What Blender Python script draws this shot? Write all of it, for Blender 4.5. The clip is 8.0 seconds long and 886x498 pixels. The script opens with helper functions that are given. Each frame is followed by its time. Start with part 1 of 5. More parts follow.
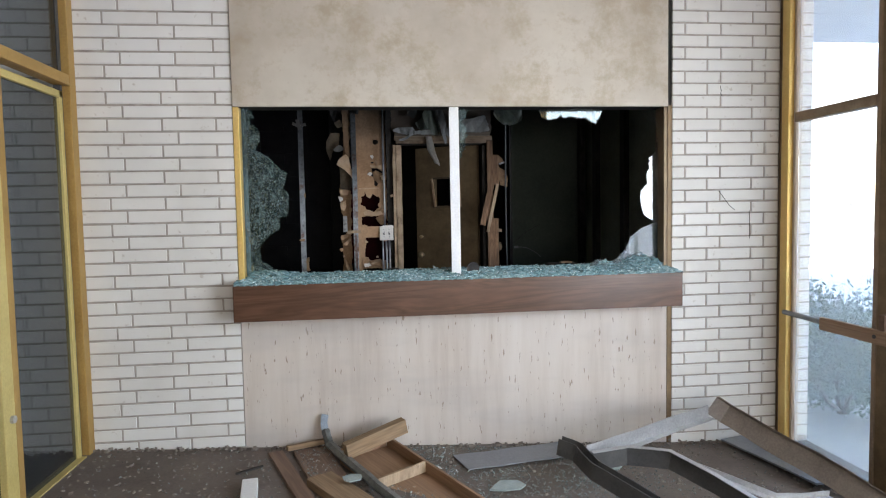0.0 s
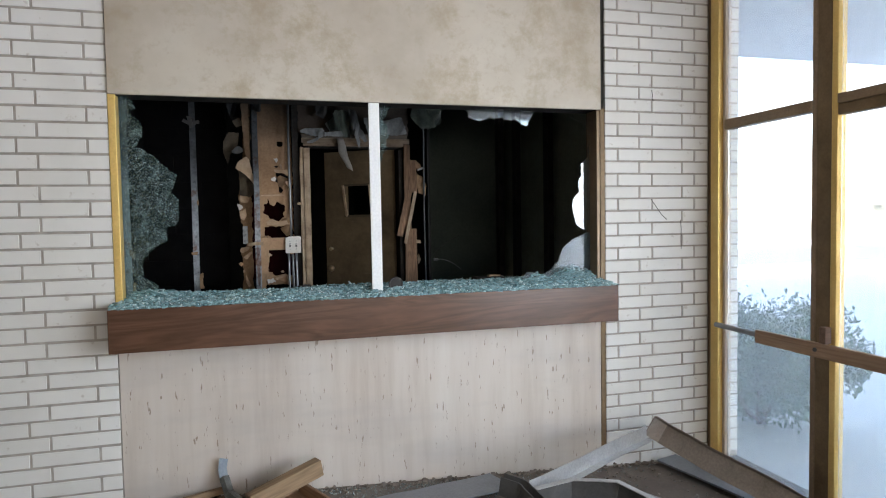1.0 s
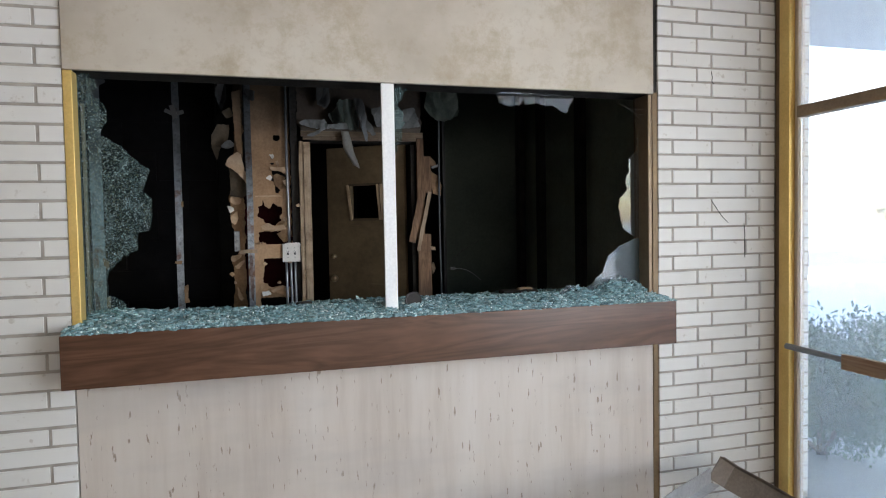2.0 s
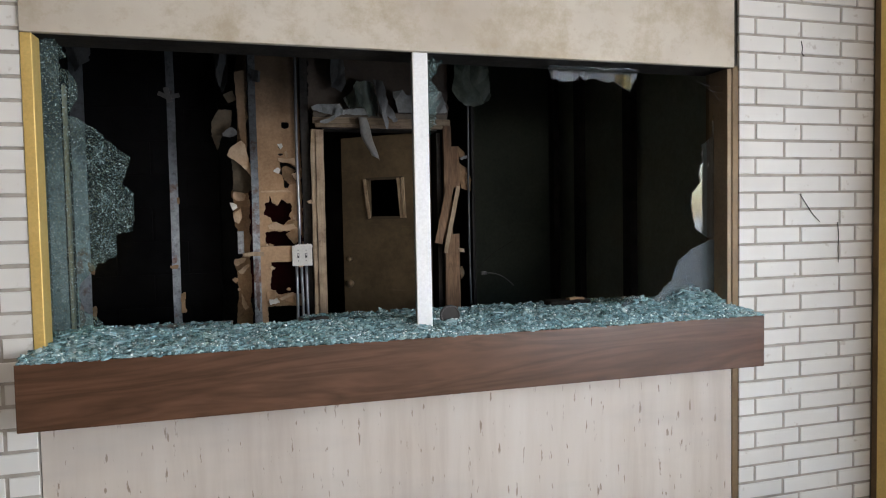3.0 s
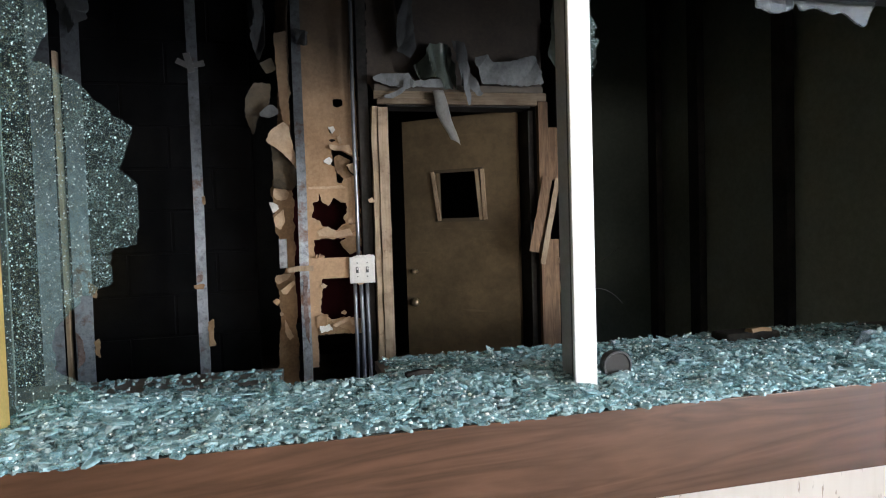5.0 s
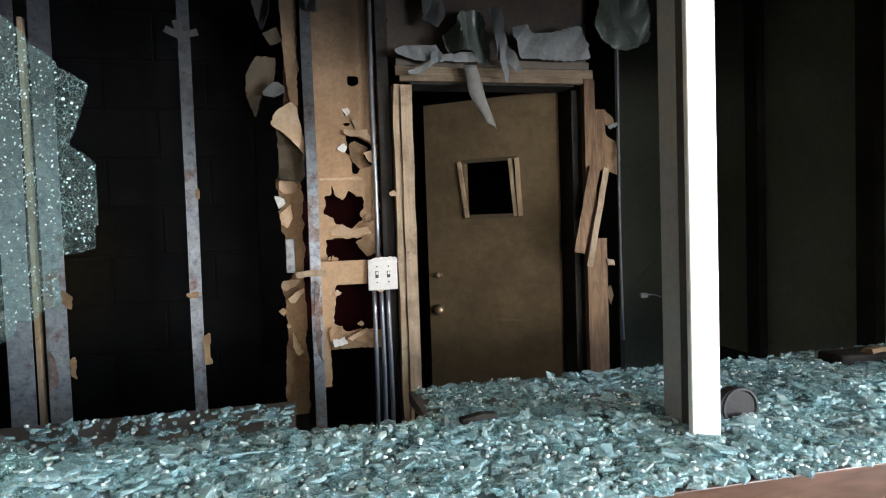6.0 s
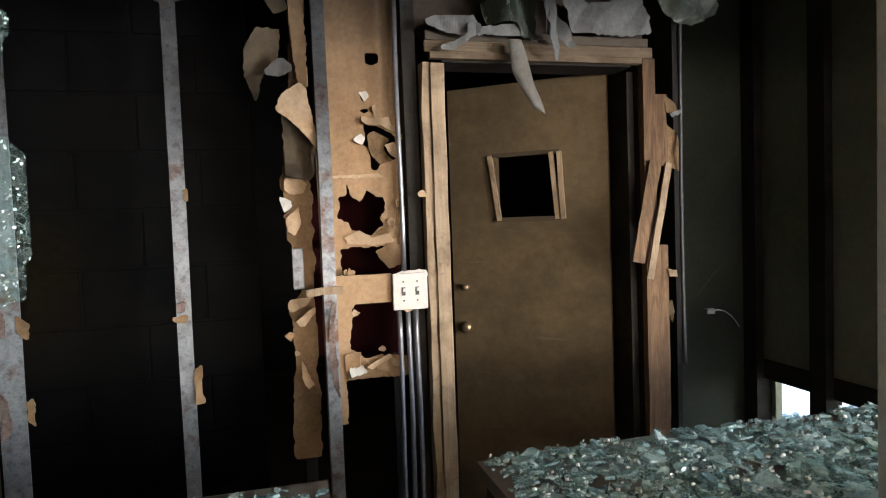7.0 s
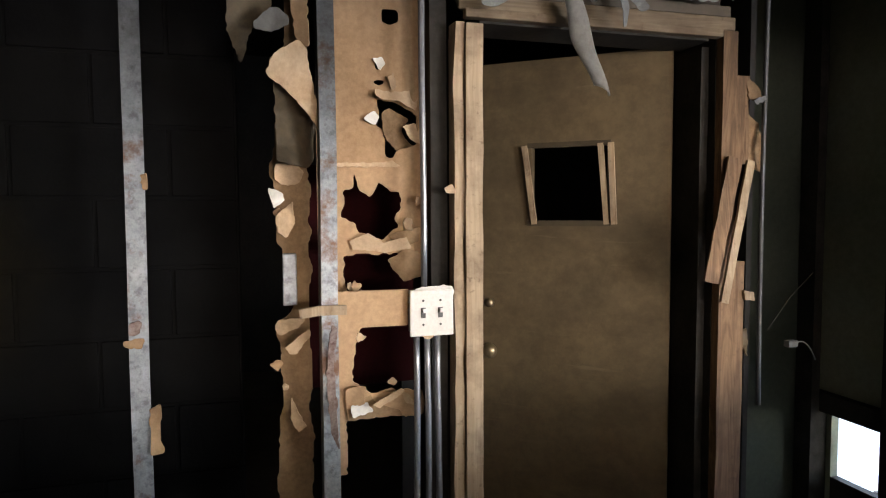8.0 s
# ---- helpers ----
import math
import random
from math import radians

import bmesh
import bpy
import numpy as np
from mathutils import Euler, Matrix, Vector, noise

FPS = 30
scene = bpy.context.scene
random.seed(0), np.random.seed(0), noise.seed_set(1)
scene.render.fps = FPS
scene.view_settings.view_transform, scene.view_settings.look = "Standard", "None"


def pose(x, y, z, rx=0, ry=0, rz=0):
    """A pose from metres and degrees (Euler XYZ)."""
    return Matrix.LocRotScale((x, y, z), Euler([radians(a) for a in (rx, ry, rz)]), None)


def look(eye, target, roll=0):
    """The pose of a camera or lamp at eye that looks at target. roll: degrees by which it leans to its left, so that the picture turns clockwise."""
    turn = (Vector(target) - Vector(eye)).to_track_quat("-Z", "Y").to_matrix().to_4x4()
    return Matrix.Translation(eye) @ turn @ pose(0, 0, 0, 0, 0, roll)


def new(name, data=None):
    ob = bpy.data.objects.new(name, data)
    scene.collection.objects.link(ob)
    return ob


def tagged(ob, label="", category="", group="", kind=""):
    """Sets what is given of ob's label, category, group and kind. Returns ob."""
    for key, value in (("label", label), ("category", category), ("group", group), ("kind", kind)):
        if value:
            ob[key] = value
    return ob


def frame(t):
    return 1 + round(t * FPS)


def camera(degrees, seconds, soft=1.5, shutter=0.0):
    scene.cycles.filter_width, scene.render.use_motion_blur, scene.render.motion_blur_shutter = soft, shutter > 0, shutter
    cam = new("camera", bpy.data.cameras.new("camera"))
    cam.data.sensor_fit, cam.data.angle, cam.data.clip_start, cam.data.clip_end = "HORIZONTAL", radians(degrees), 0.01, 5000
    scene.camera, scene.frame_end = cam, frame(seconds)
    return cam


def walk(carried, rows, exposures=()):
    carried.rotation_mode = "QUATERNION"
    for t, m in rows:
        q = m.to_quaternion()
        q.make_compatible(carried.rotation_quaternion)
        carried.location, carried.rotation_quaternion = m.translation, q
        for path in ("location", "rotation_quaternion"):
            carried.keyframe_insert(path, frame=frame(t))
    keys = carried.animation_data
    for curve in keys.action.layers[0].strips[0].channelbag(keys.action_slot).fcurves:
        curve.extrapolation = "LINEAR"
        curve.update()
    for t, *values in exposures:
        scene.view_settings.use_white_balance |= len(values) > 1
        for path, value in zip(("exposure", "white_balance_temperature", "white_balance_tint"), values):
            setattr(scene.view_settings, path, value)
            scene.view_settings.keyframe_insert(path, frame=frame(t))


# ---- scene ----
cam = camera(69.7, 8.0, soft=1.1)
PATH = [
    (0, (-0.296, -0.702, 1.542), (-0.07, 1.281, 1.419), -1.1),
    (0.5, (-0.377, -0.498, 1.551), (0.039, 1.456, 1.46), -1.0),
    (1, (-0.353, -0.264, 1.527), (0.181, 1.661, 1.435), -1.0),
    (1.2, (-0.327, -0.122, 1.505), (0.217, 1.801, 1.428), -1.3),
    (2.5, (-0.319, 0.58, 1.538), (0.208, 2.508, 1.456), -0.9),
    (3, (-0.313, 0.861, 1.537), (0.198, 2.793, 1.451), -1.1),
    (3.5, (-0.295, 1.121, 1.519), (0.186, 3.061, 1.443), -1.4),
    (4, (-0.335, 1.369, 1.502), (0.13, 3.313, 1.434), -1.4),
    (4.5, (-0.421, 1.582, 1.547), (0.039, 3.527, 1.474), -1.6),
    (6, (-0.485, 2.194, 1.548), (-0.033, 4.141, 1.465), -1.9),
    (6.5, (-0.546, 2.44, 1.559), (-0.048, 4.374, 1.463), -2.1),
    (7, (-0.567, 2.637, 1.587), (-0.064, 4.57, 1.489), -2.1),
    (7.5, (-0.557, 2.876, 1.594), (-0.031, 4.803, 1.49), -1.6),
    (8, (-0.559, 3.087, 1.612), (-0.026, 5.011, 1.493), -0.3),
]
walk(cam, [(t, look(eye, target, roll)) for t, eye, target, roll in PATH],
     [(0, 3.08, 6480, 17), (0.5, 2.94, 6480, 17), (1, 2.92, 6480, 16), (2.5, 2.88, 6600, 17), (3.5, 3.12, 6750, 18), (4.5, 3.44, 6650, 17), (6, 4.04, 6700, 15), (7, 4.26, 7550, 19), (8, 4.24, 7600, 20)])


# ---------------------------------------------------------------- light
world = bpy.data.worlds.new("world")
scene.world = world
world.use_nodes = True
wn = world.node_tree.nodes
sky = wn.new("ShaderNodeTexSky")
sky.sky_type, sky.sun_disc = "NISHITA", False
SUN_EL, SUN_AZ = 19.0, 215.0          # degrees; azimuth from +y towards +x
sky.sun_elevation, sky.sun_rotation = radians(SUN_EL), radians(SUN_AZ)
wn["Background"].inputs[1].default_value = 0.15
world.node_tree.links.new(sky.outputs[0], wn["Background"].inputs[0])
sun_way = Vector((math.sin(radians(SUN_AZ)) * math.cos(radians(SUN_EL)), math.cos(radians(SUN_AZ)) * math.cos(radians(SUN_EL)), math.sin(radians(SUN_EL))))
sun = new("sun", bpy.data.lights.new("sun", "SUN"))
sun.data.energy, sun.data.angle, sun.data.color = 4.0, radians(0.5), (1.0, 0.95, 0.87)
sun.matrix_world = look(sun_way * 30, (0, 0, 0))


def window_light(name, eye, target, w, h, power, colour):
    lamp = new(name, bpy.data.lights.new(name, "AREA"))
    lamp.data.shape, lamp.data.size, lamp.data.size_y = "RECTANGLE", w, h
    lamp.data.energy, lamp.data.color = power, colour
    lamp.matrix_world = look(eye, target)
    return lamp


window_light("daylight_entrance", (0.7, -5.94, 1.70), (0.3, 0, 1.70), 4.0, 1.2, 23, (1.0, 0.98, 0.945))
window_light("daylight_side", (2.36, 0.15, 1.55), (0, 0.15, 1.55), 3.2, 1.0, 17, (0.76, 0.89, 1.0))

window_light("daylight_gap", (1.835, 3.86, 0.57), (0, 3.86, 0.57), 0.8, 0.27, 0.2, (0.3, 0.55, 1.0))

# ---------------------------------------------------------------- materials


def material(name, colour, rough=0.6, metal=0.0, **extra):
    m = bpy.data.materials.new(name)
    m.use_nodes = True
    b = m.node_tree.nodes["Principled BSDF"]
    b.inputs["Base Color"].default_value = (*colour, 1)
    b.inputs["Roughness"].default_value, b.inputs["Metallic"].default_value = rough, metal
    for k, v in extra.items():
        b.inputs[k.replace("_", " ")].default_value = v
    return m


def node(m, kind, **inputs):
    n = m.node_tree.nodes.new(kind)
    for k, v in inputs.items():
        n.inputs[k.replace("_", " ")].default_value = v
    return n


def link(m, a, b):
    m.node_tree.links.new(a, b)


def coords(m, scale=(1, 1, 1), world_space=True):
    """Texture coordinates in metres; world places for still structure, object places for pieces."""
    t = m.node_tree.nodes.new("ShaderNodeNewGeometry" if world_space else "ShaderNodeTexCoord")
    mp = node(m, "ShaderNodeMapping")
    mp.inputs["Scale"].default_value = scale
    link(m, t.outputs["Position" if world_space else "Object"], mp.inputs[0])
    return mp.outputs[0]


def noise_tex(m, co, scale, detail=6.0, rough=0.6):
    n = node(m, "ShaderNodeTexNoise", Scale=scale, Detail=detail, Roughness=rough)
    link(m, co, n.inputs["Vector"])
    return n.outputs[0]


def ramp(m, fac, *stops):
    r = m.node_tree.nodes.new("ShaderNodeValToRGB")
    link(m, fac, r.inputs[0])
    e = r.color_ramp.elements
    while len(e) < len(stops):
        e.new(0.5)
    for el, (p, c) in zip(e, stops):
        el.position = p
        el.color = (*c, 1) if isinstance(c, tuple) else (c, c, c, 1)
    return r.outputs[0]


def mix(m, fac, a, b, how="MIX"):
    n = m.node_tree.nodes.new("ShaderNodeMix")
    n.data_type, n.blend_type = "RGBA", how
    for sock, v in ((n.inputs[0], fac), (n.inputs[6], a), (n.inputs[7], b)):
        if isinstance(v, bpy.types.NodeSocket):
            link(m, v, sock)
        elif isinstance(v, tuple):
            sock.default_value = (*v, 1)
        else:
            sock.default_value = v
    return n.outputs[2]


def base(m, colour):
    link(m, colour, m.node_tree.nodes["Principled BSDF"].inputs["Base Color"])


def rough_from(m, value):
    link(m, value, m.node_tree.nodes["Principled BSDF"].inputs["Roughness"])


def bump(m, height, strength=0.3, dist=0.002):
    n = node(m, "ShaderNodeBump", Strength=strength, Distance=dist)
    link(m, height, n.inputs["Height"])
    link(m, n.outputs[0], m.node_tree.nodes["Principled BSDF"].inputs["Normal"])


def rand(m):
    return m.node_tree.nodes.new("ShaderNodeObjectInfo").outputs["Random"]


def mat_brick():
    m = material("white_brick", (0.72, 0.70, 0.66), 0.6)
    co = coords(m)
    big, fine = noise_tex(m, co, 1.7, 4), noise_tex(m, co, 45, 8, 0.7)
    c = ramp(m, big, (0.3, (0.60, 0.575, 0.53)), (0.6, (0.72, 0.70, 0.66)), (0.8, (0.76, 0.75, 0.73)))
    c = mix(m, 0.22, c, ramp(m, rand(m), (0, (0.60, 0.58, 0.54)), (0.5, (0.74, 0.72, 0.68)), (1, (0.80, 0.79, 0.77))))
    spots = ramp(m, noise_tex(m, co, 22, 3), (0.66, 0.0), (0.74, 0.55))
    base(m, mix(m, spots, c, (0.42, 0.36, 0.30)))
    bump(m, fine, 0.35, 0.002)
    return m


def mat_mortar():
    m = material("mortar", (0.34, 0.30, 0.26), 0.9)
    co = coords(m)
    base(m, ramp(m, noise_tex(m, co, 14), (0.3, (0.28, 0.25, 0.215)), (0.7, (0.45, 0.41, 0.36))))
    bump(m, noise_tex(m, co, 160), 0.5, 0.002)
    return m


def mat_plaster():
    """Beige painted board, blotched with brown damp stains."""
    m = material("stained_beige_board", (0.6, 0.53, 0.44), 0.7)
    co = coords(m)
    c = ramp(m, noise_tex(m, co, 1.3, 5), (0.32, (0.38, 0.32, 0.25)), (0.55, (0.51, 0.455, 0.375)), (0.75, (0.58, 0.53, 0.45)))
    blot = ramp(m, noise_tex(m, co, 3.6, 9, 0.72), (0.47, 0.0), (0.62, 0.8))
    c = mix(m, blot, c, (0.37, 0.30, 0.205))
    freckle = ramp(m, noise_tex(m, co, 38, 5, 0.7), (0.6, 0.0), (0.7, 0.35))
    base(m, mix(m, freckle, c, (0.40, 0.31, 0.22)))
    bump(m, noise_tex(m, co, 60, 8), 0.12, 0.002)
    return m


def mat_travertine():
    """Travertine-patterned laminate with upright streaks and dark pits."""
    m = material("travertine_laminate", (0.66, 0.58, 0.50), 0.5)
    co = coords(m, (9, 9, 0.9))
    c = ramp(m, noise_tex(m, co, 1.0, 6), (0.25, (0.46, 0.385, 0.32)), (0.5, (0.57, 0.50, 0.435)), (0.75, (0.62, 0.56, 0.50)))
    co2 = coords(m, (58, 58, 13))
    pit = ramp(m, noise_tex(m, co2, 1.0, 4, 0.55), (0.65, 0.0), (0.69, 0.8))
    c = mix(m, pit, c, (0.22, 0.15, 0.10))
    soot = ramp(m, noise_tex(m, coords(m, (0.9, 0.9, 3.2)), 1.0, 4), (0.47, 0.0), (0.75, 0.5))
    base(m, mix(m, soot, c, (0.36, 0.33, 0.31)))
    bump(m, noise_tex(m, co2, 2.0, 5), 0.1, 0.001)
    return m


def mat_wood(name, dark, light, rough=0.45, scale=(1.2, 14, 14), world_space=True):
    m = material(name, light, rough)
    co = coords(m, scale, world_space)
    big = node(m, "ShaderNodeTexNoise", Scale=0.8, Detail=3.0, Roughness=0.5, Distortion=1.6)
    link(m, co, big.inputs["Vector"])
    g = noise_tex(m, co, 4.0, 9, 0.65)
    rings = node(m, "ShaderNodeMath")
    rings.operation = "PINGPONG"
    rings.inputs[1].default_value = 0.09
    link(m, big.outputs[0], rings.inputs[0])
    fine = ramp(m, rings.outputs[0], (0.0, 0.0), (0.09, 1.0))
    c = ramp(m, mix(m, 0.7, fine, g), (0.25, dark), (0.75, light))
    base(m, c)
    bump(m, g, 0.15, 0.001)
    return m


def mat_speckled(name, a, b, rough=0.7, scale=8.0, fine=90.0, metal=0.0, strength=0.3, world_space=True):
    m = material(name, a, rough, metal)
    co = coords(m, world_space=world_space)
    c = ramp(m, noise_tex(m, co, scale, 7, 0.65), (0.3, a), (0.7, b))
    f = noise_tex(m, co, fine, 6, 0.7)
    base(m, mix(m, 0.25, c, ramp(m, f, (0.35, tuple(v * 0.5 for v in a)), (0.65, b))))
    bump(m, f, strength, 0.002)
    return m


M_BRICK, M_MORTAR, M_PLASTER, M_TRAV = mat_brick(), mat_mortar(), mat_plaster(), mat_travertine()
M_WALNUT = mat_wood("walnut_laminate", (0.068, 0.032, 0.018), (0.130, 0.063, 0.037), 0.27, (1.1, 9, 9))
M_FLOOR = mat_speckled("dirty_concrete", (0.09, 0.068, 0.055), (0.175, 0.14, 0.115), 0.85, 2.5, 60)
M_SOOT = mat_speckled("soot_black", (0.025, 0.025, 0.025), (0.055, 0.052, 0.05), 0.95, 3, 40)
# Same green wall twice: shade put into the dark copy, light into the pale.
M_DARKGREEN = mat_speckled("shaded_green_wall", (0.03, 0.042, 0.032), (0.065, 0.078, 0.058), 0.85, 2.0, 40)
M_GREENWALL = mat_speckled("lightened_green_wall", (0.22, 0.23, 0.165), (0.32, 0.33, 0.25), 0.8, 2.0, 40)
M_GOLD = mat_speckled("gold_anodised", (0.76, 0.50, 0.145), (0.88, 0.63, 0.23), 0.34, 5, 120, 0.4, 0.08)
M_BRONZE = mat_speckled("weathered_bronze", (0.13, 0.085, 0.045), (0.25, 0.165, 0.085), 0.5, 6, 90, 0.4, 0.15)
M_WHITE = mat_speckled("white_paint", (0.78, 0.78, 0.76), (0.84, 0.84, 0.83), 0.4, 4, 80, 0, 0.05)
M_GREYPAINT = mat_speckled("grey_primer", (0.33, 0.335, 0.34), (0.42, 0.42, 0.43), 0.6, 4, 80, 0, 0.1)
M_CEIL = mat_speckled("ceiling_paint", (0.52, 0.44, 0.34), (0.62, 0.54, 0.43), 0.8, 2, 50)
M_PAVE = mat_speckled("pale_concrete", (0.60, 0.60, 0.59), (0.72, 0.72, 0.70), 0.85, 1.2, 40)
M_ROAD = mat_speckled("asphalt", (0.16, 0.16, 0.165), (0.22, 0.22, 0.22), 0.9, 1.2, 60)

M_STUD = mat_speckled("galvanised_steel", (0.23, 0.26, 0.29), (0.52, 0.57, 0.62), 0.36, 26, 150, 0.3)
M_TAN = mat_speckled("scorched_tan_board", (0.40, 0.235, 0.125), (0.68, 0.45, 0.27), 0.85, 2.4, 60)
M_SCORCH = mat_speckled("burnt_brown_board", (0.16, 0.095, 0.05), (0.50, 0.32, 0.18), 0.9, 5.0, 70)
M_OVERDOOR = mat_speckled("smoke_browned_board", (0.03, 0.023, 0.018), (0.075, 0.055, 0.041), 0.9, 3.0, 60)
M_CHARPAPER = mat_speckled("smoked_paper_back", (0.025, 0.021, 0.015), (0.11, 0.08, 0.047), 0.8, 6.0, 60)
M_PALETAN = mat_speckled("torn_paper_tan", (0.48, 0.31, 0.18), (0.72, 0.53, 0.36), 0.9, 9, 80)
M_JAMB = mat_wood("bare_jamb_wood", (0.36, 0.25, 0.155), (0.52, 0.39, 0.26), 0.7, (22, 22, 1.6))
M_HEADWOOD = mat_wood("bare_head_wood", (0.19, 0.135, 0.085), (0.35, 0.26, 0.17), 0.7, (1.6, 22, 22))
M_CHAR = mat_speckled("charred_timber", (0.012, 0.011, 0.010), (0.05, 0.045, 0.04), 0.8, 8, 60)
M_DOOR = mat_speckled("smoked_door", (0.085, 0.062, 0.035), (0.205, 0.142, 0.078), 0.45, 2.6, 30, 0.0, 0.06)
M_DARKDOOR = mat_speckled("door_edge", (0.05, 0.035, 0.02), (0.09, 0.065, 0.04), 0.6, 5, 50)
M_PAPER = mat_speckled("sooty_grey_paper", (0.16, 0.165, 0.165), (0.38, 0.39, 0.39), 0.9, 7, 60)
M_RED = mat_speckled("dark_red_cloth", (0.018, 0.002, 0.003), (0.034, 0.0035, 0.0045), 0.9, 6, 80)
M_PLATE = mat_speckled("cream_plastic", (0.74, 0.70, 0.64), (0.82, 0.79, 0.74), 0.4, 12, 90)
M_CHROME = mat_speckled("conduit_steel", (0.30, 0.31, 0.33), (0.45, 0.46, 0.48), 0.35, 12, 90, 0.7, 0.05)
M_BRASS = material("tarnished_knob", (0.42, 0.32, 0.2), 0.3, 0.8)
M_LUMBER = mat_wood("old_lumber", (0.17, 0.105, 0.055), (0.31, 0.205, 0.115), 0.75, (0.8, 18, 18), False)
M_BROWNWOOD = mat_wood("brown_board", (0.12, 0.072, 0.048), (0.22, 0.135, 0.09), 0.7, (0.8, 18, 18), False)
M_TRIMMETAL = mat_speckled("bent_aluminium", (0.36, 0.35, 0.34), (0.52, 0.51, 0.50), 0.42, 5, 80, 0.55, 0.15)
M_BROWNMETAL = mat_speckled("brown_anodised", (0.19, 0.155, 0.125), (0.31, 0.26, 0.22), 0.45, 5, 80, 0.4, 0.12)
M_DARKMETAL = mat_speckled("dark_rubbery_metal", (0.035, 0.034, 0.033), (0.085, 0.082, 0.078), 0.5, 7, 80)
M_BLUEMETAL = mat_speckled("blue_grey_metal", (0.22, 0.27, 0.32), (0.36, 0.42, 0.48), 0.45, 9, 90, 0.3)
M_SHEET = mat_speckled("grey_sheet_metal", (0.20, 0.21, 0.23), (0.30, 0.31, 0.33), 0.5, 4, 70, 0.4)
M_LEAF = mat_speckled("hedge_leaf", (0.075, 0.13, 0.075), (0.12, 0.20, 0.11), 0.35, 30, 200)
# Far leaves greyed: the distance haze is put into their colour.
M_FARLEAF = mat_speckled("hazed_far_leaf", (0.17, 0.18, 0.15), (0.27, 0.28, 0.24), 0.7, 3, 20)
M_BARK = mat_speckled("bark", (0.07, 0.05, 0.035), (0.14, 0.10, 0.07), 0.9, 20, 120)
M_GRASS = mat_speckled("dry_grass", (0.30, 0.28, 0.17), (0.42, 0.39, 0.25), 0.95, 1.0, 40)
M_BLACKPLASTIC = mat_speckled("black_plastic", (0.012, 0.012, 0.013), (0.03, 0.03, 0.03), 0.35, 10, 90)
M_RUST = mat_speckled("rusty_flakes", (0.12, 0.05, 0.038), (0.40, 0.33, 0.30), 0.8, 45, 150)


for m in (M_RED, M_SOOT, M_CHAR):
    m.node_tree.nodes["Principled BSDF"].inputs["Specular IOR Level"].default_value = 0.12


def add_rust(m):
    """Rust patches over the zinc."""
    co = coords(m)
    b = m.node_tree.nodes["Principled BSDF"]
    old = b.inputs["Base Color"].links[0].from_socket
    f = ramp(m, noise_tex(m, co, 6.0, 7, 0.7), (0.55, 0.0), (0.64, 0.85))
    dirt = ramp(m, noise_tex(m, co, 38.0, 5, 0.65), (0.52, 0.0), (0.64, 0.6))
    base(m, mix(m, f, mix(m, dirt, old, (0.11, 0.115, 0.125)), (0.20, 0.085, 0.035)))


add_rust(M_STUD)


def add_scorch(m):
    """Brown scorch blotches and dirt on bare wood."""
    b = m.node_tree.nodes["Principled BSDF"]
    old = b.inputs["Base Color"].links[0].from_socket
    co = coords(m)
    f = ramp(m, noise_tex(m, co, 5.0, 7, 0.7), (0.48, 0.0), (0.68, 0.75))
    g = ramp(m, noise_tex(m, co, 45.0, 4, 0.6), (0.6, 0.0), (0.7, 0.5))
    base(m, mix(m, g, mix(m, f, old, (0.13, 0.075, 0.04)), (0.10, 0.06, 0.035)))


M_CASE = mat_wood("scorched_casing", (0.13, 0.07, 0.038), (0.34, 0.20, 0.11), 0.75, (24, 24, 2.2))
for m in (M_JAMB, M_HEADWOOD, M_CASE):
    add_scorch(m)


def add_scuffs(m):
    """Pale level scuffs and dark smoke smears on the door."""
    b = m.node_tree.nodes["Principled BSDF"]
    old = b.inputs["Base Color"].links[0].from_socket
    smear = ramp(m, noise_tex(m, coords(m, (1.5, 1.5, 2.6)), 1.6, 7, 0.68), (0.46, 0.0), (0.68, 0.75))
    scuff = ramp(m, noise_tex(m, coords(m, (3.5, 3.5, 42)), 1.0, 5, 0.55), (0.64, 0.0), (0.74, 0.28))
    base(m, mix(m, scuff, mix(m, smear, old, (0.06, 0.042, 0.024)), (0.30, 0.22, 0.14)))


add_scuffs(M_DOOR)


def add_soot_shade(m, low, high):
    """Ragged darkening towards the ceiling: soot, with the header's shade put into the colour."""
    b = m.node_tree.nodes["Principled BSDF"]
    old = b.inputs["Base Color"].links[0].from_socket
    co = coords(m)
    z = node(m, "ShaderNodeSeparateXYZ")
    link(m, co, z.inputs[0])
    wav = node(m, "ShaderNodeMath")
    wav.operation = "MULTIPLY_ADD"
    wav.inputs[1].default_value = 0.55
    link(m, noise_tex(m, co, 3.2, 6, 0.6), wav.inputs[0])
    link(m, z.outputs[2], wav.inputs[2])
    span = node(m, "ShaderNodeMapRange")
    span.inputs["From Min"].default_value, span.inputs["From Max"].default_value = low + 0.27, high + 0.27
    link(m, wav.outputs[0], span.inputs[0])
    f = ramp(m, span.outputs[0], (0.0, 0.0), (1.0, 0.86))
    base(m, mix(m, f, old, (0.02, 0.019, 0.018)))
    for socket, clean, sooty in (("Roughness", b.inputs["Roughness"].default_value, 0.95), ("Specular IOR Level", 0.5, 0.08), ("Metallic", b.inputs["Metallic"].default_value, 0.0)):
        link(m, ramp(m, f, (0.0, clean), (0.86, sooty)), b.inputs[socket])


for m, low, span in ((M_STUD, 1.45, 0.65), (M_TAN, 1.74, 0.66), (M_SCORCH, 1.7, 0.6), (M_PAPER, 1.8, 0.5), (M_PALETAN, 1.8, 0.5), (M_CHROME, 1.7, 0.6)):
    add_soot_shade(m, low, low + span)
add_soot_shade(M_GREENWALL, 2.1, 3.0)
add_soot_shade(M_CASE, 1.6, 2.35)
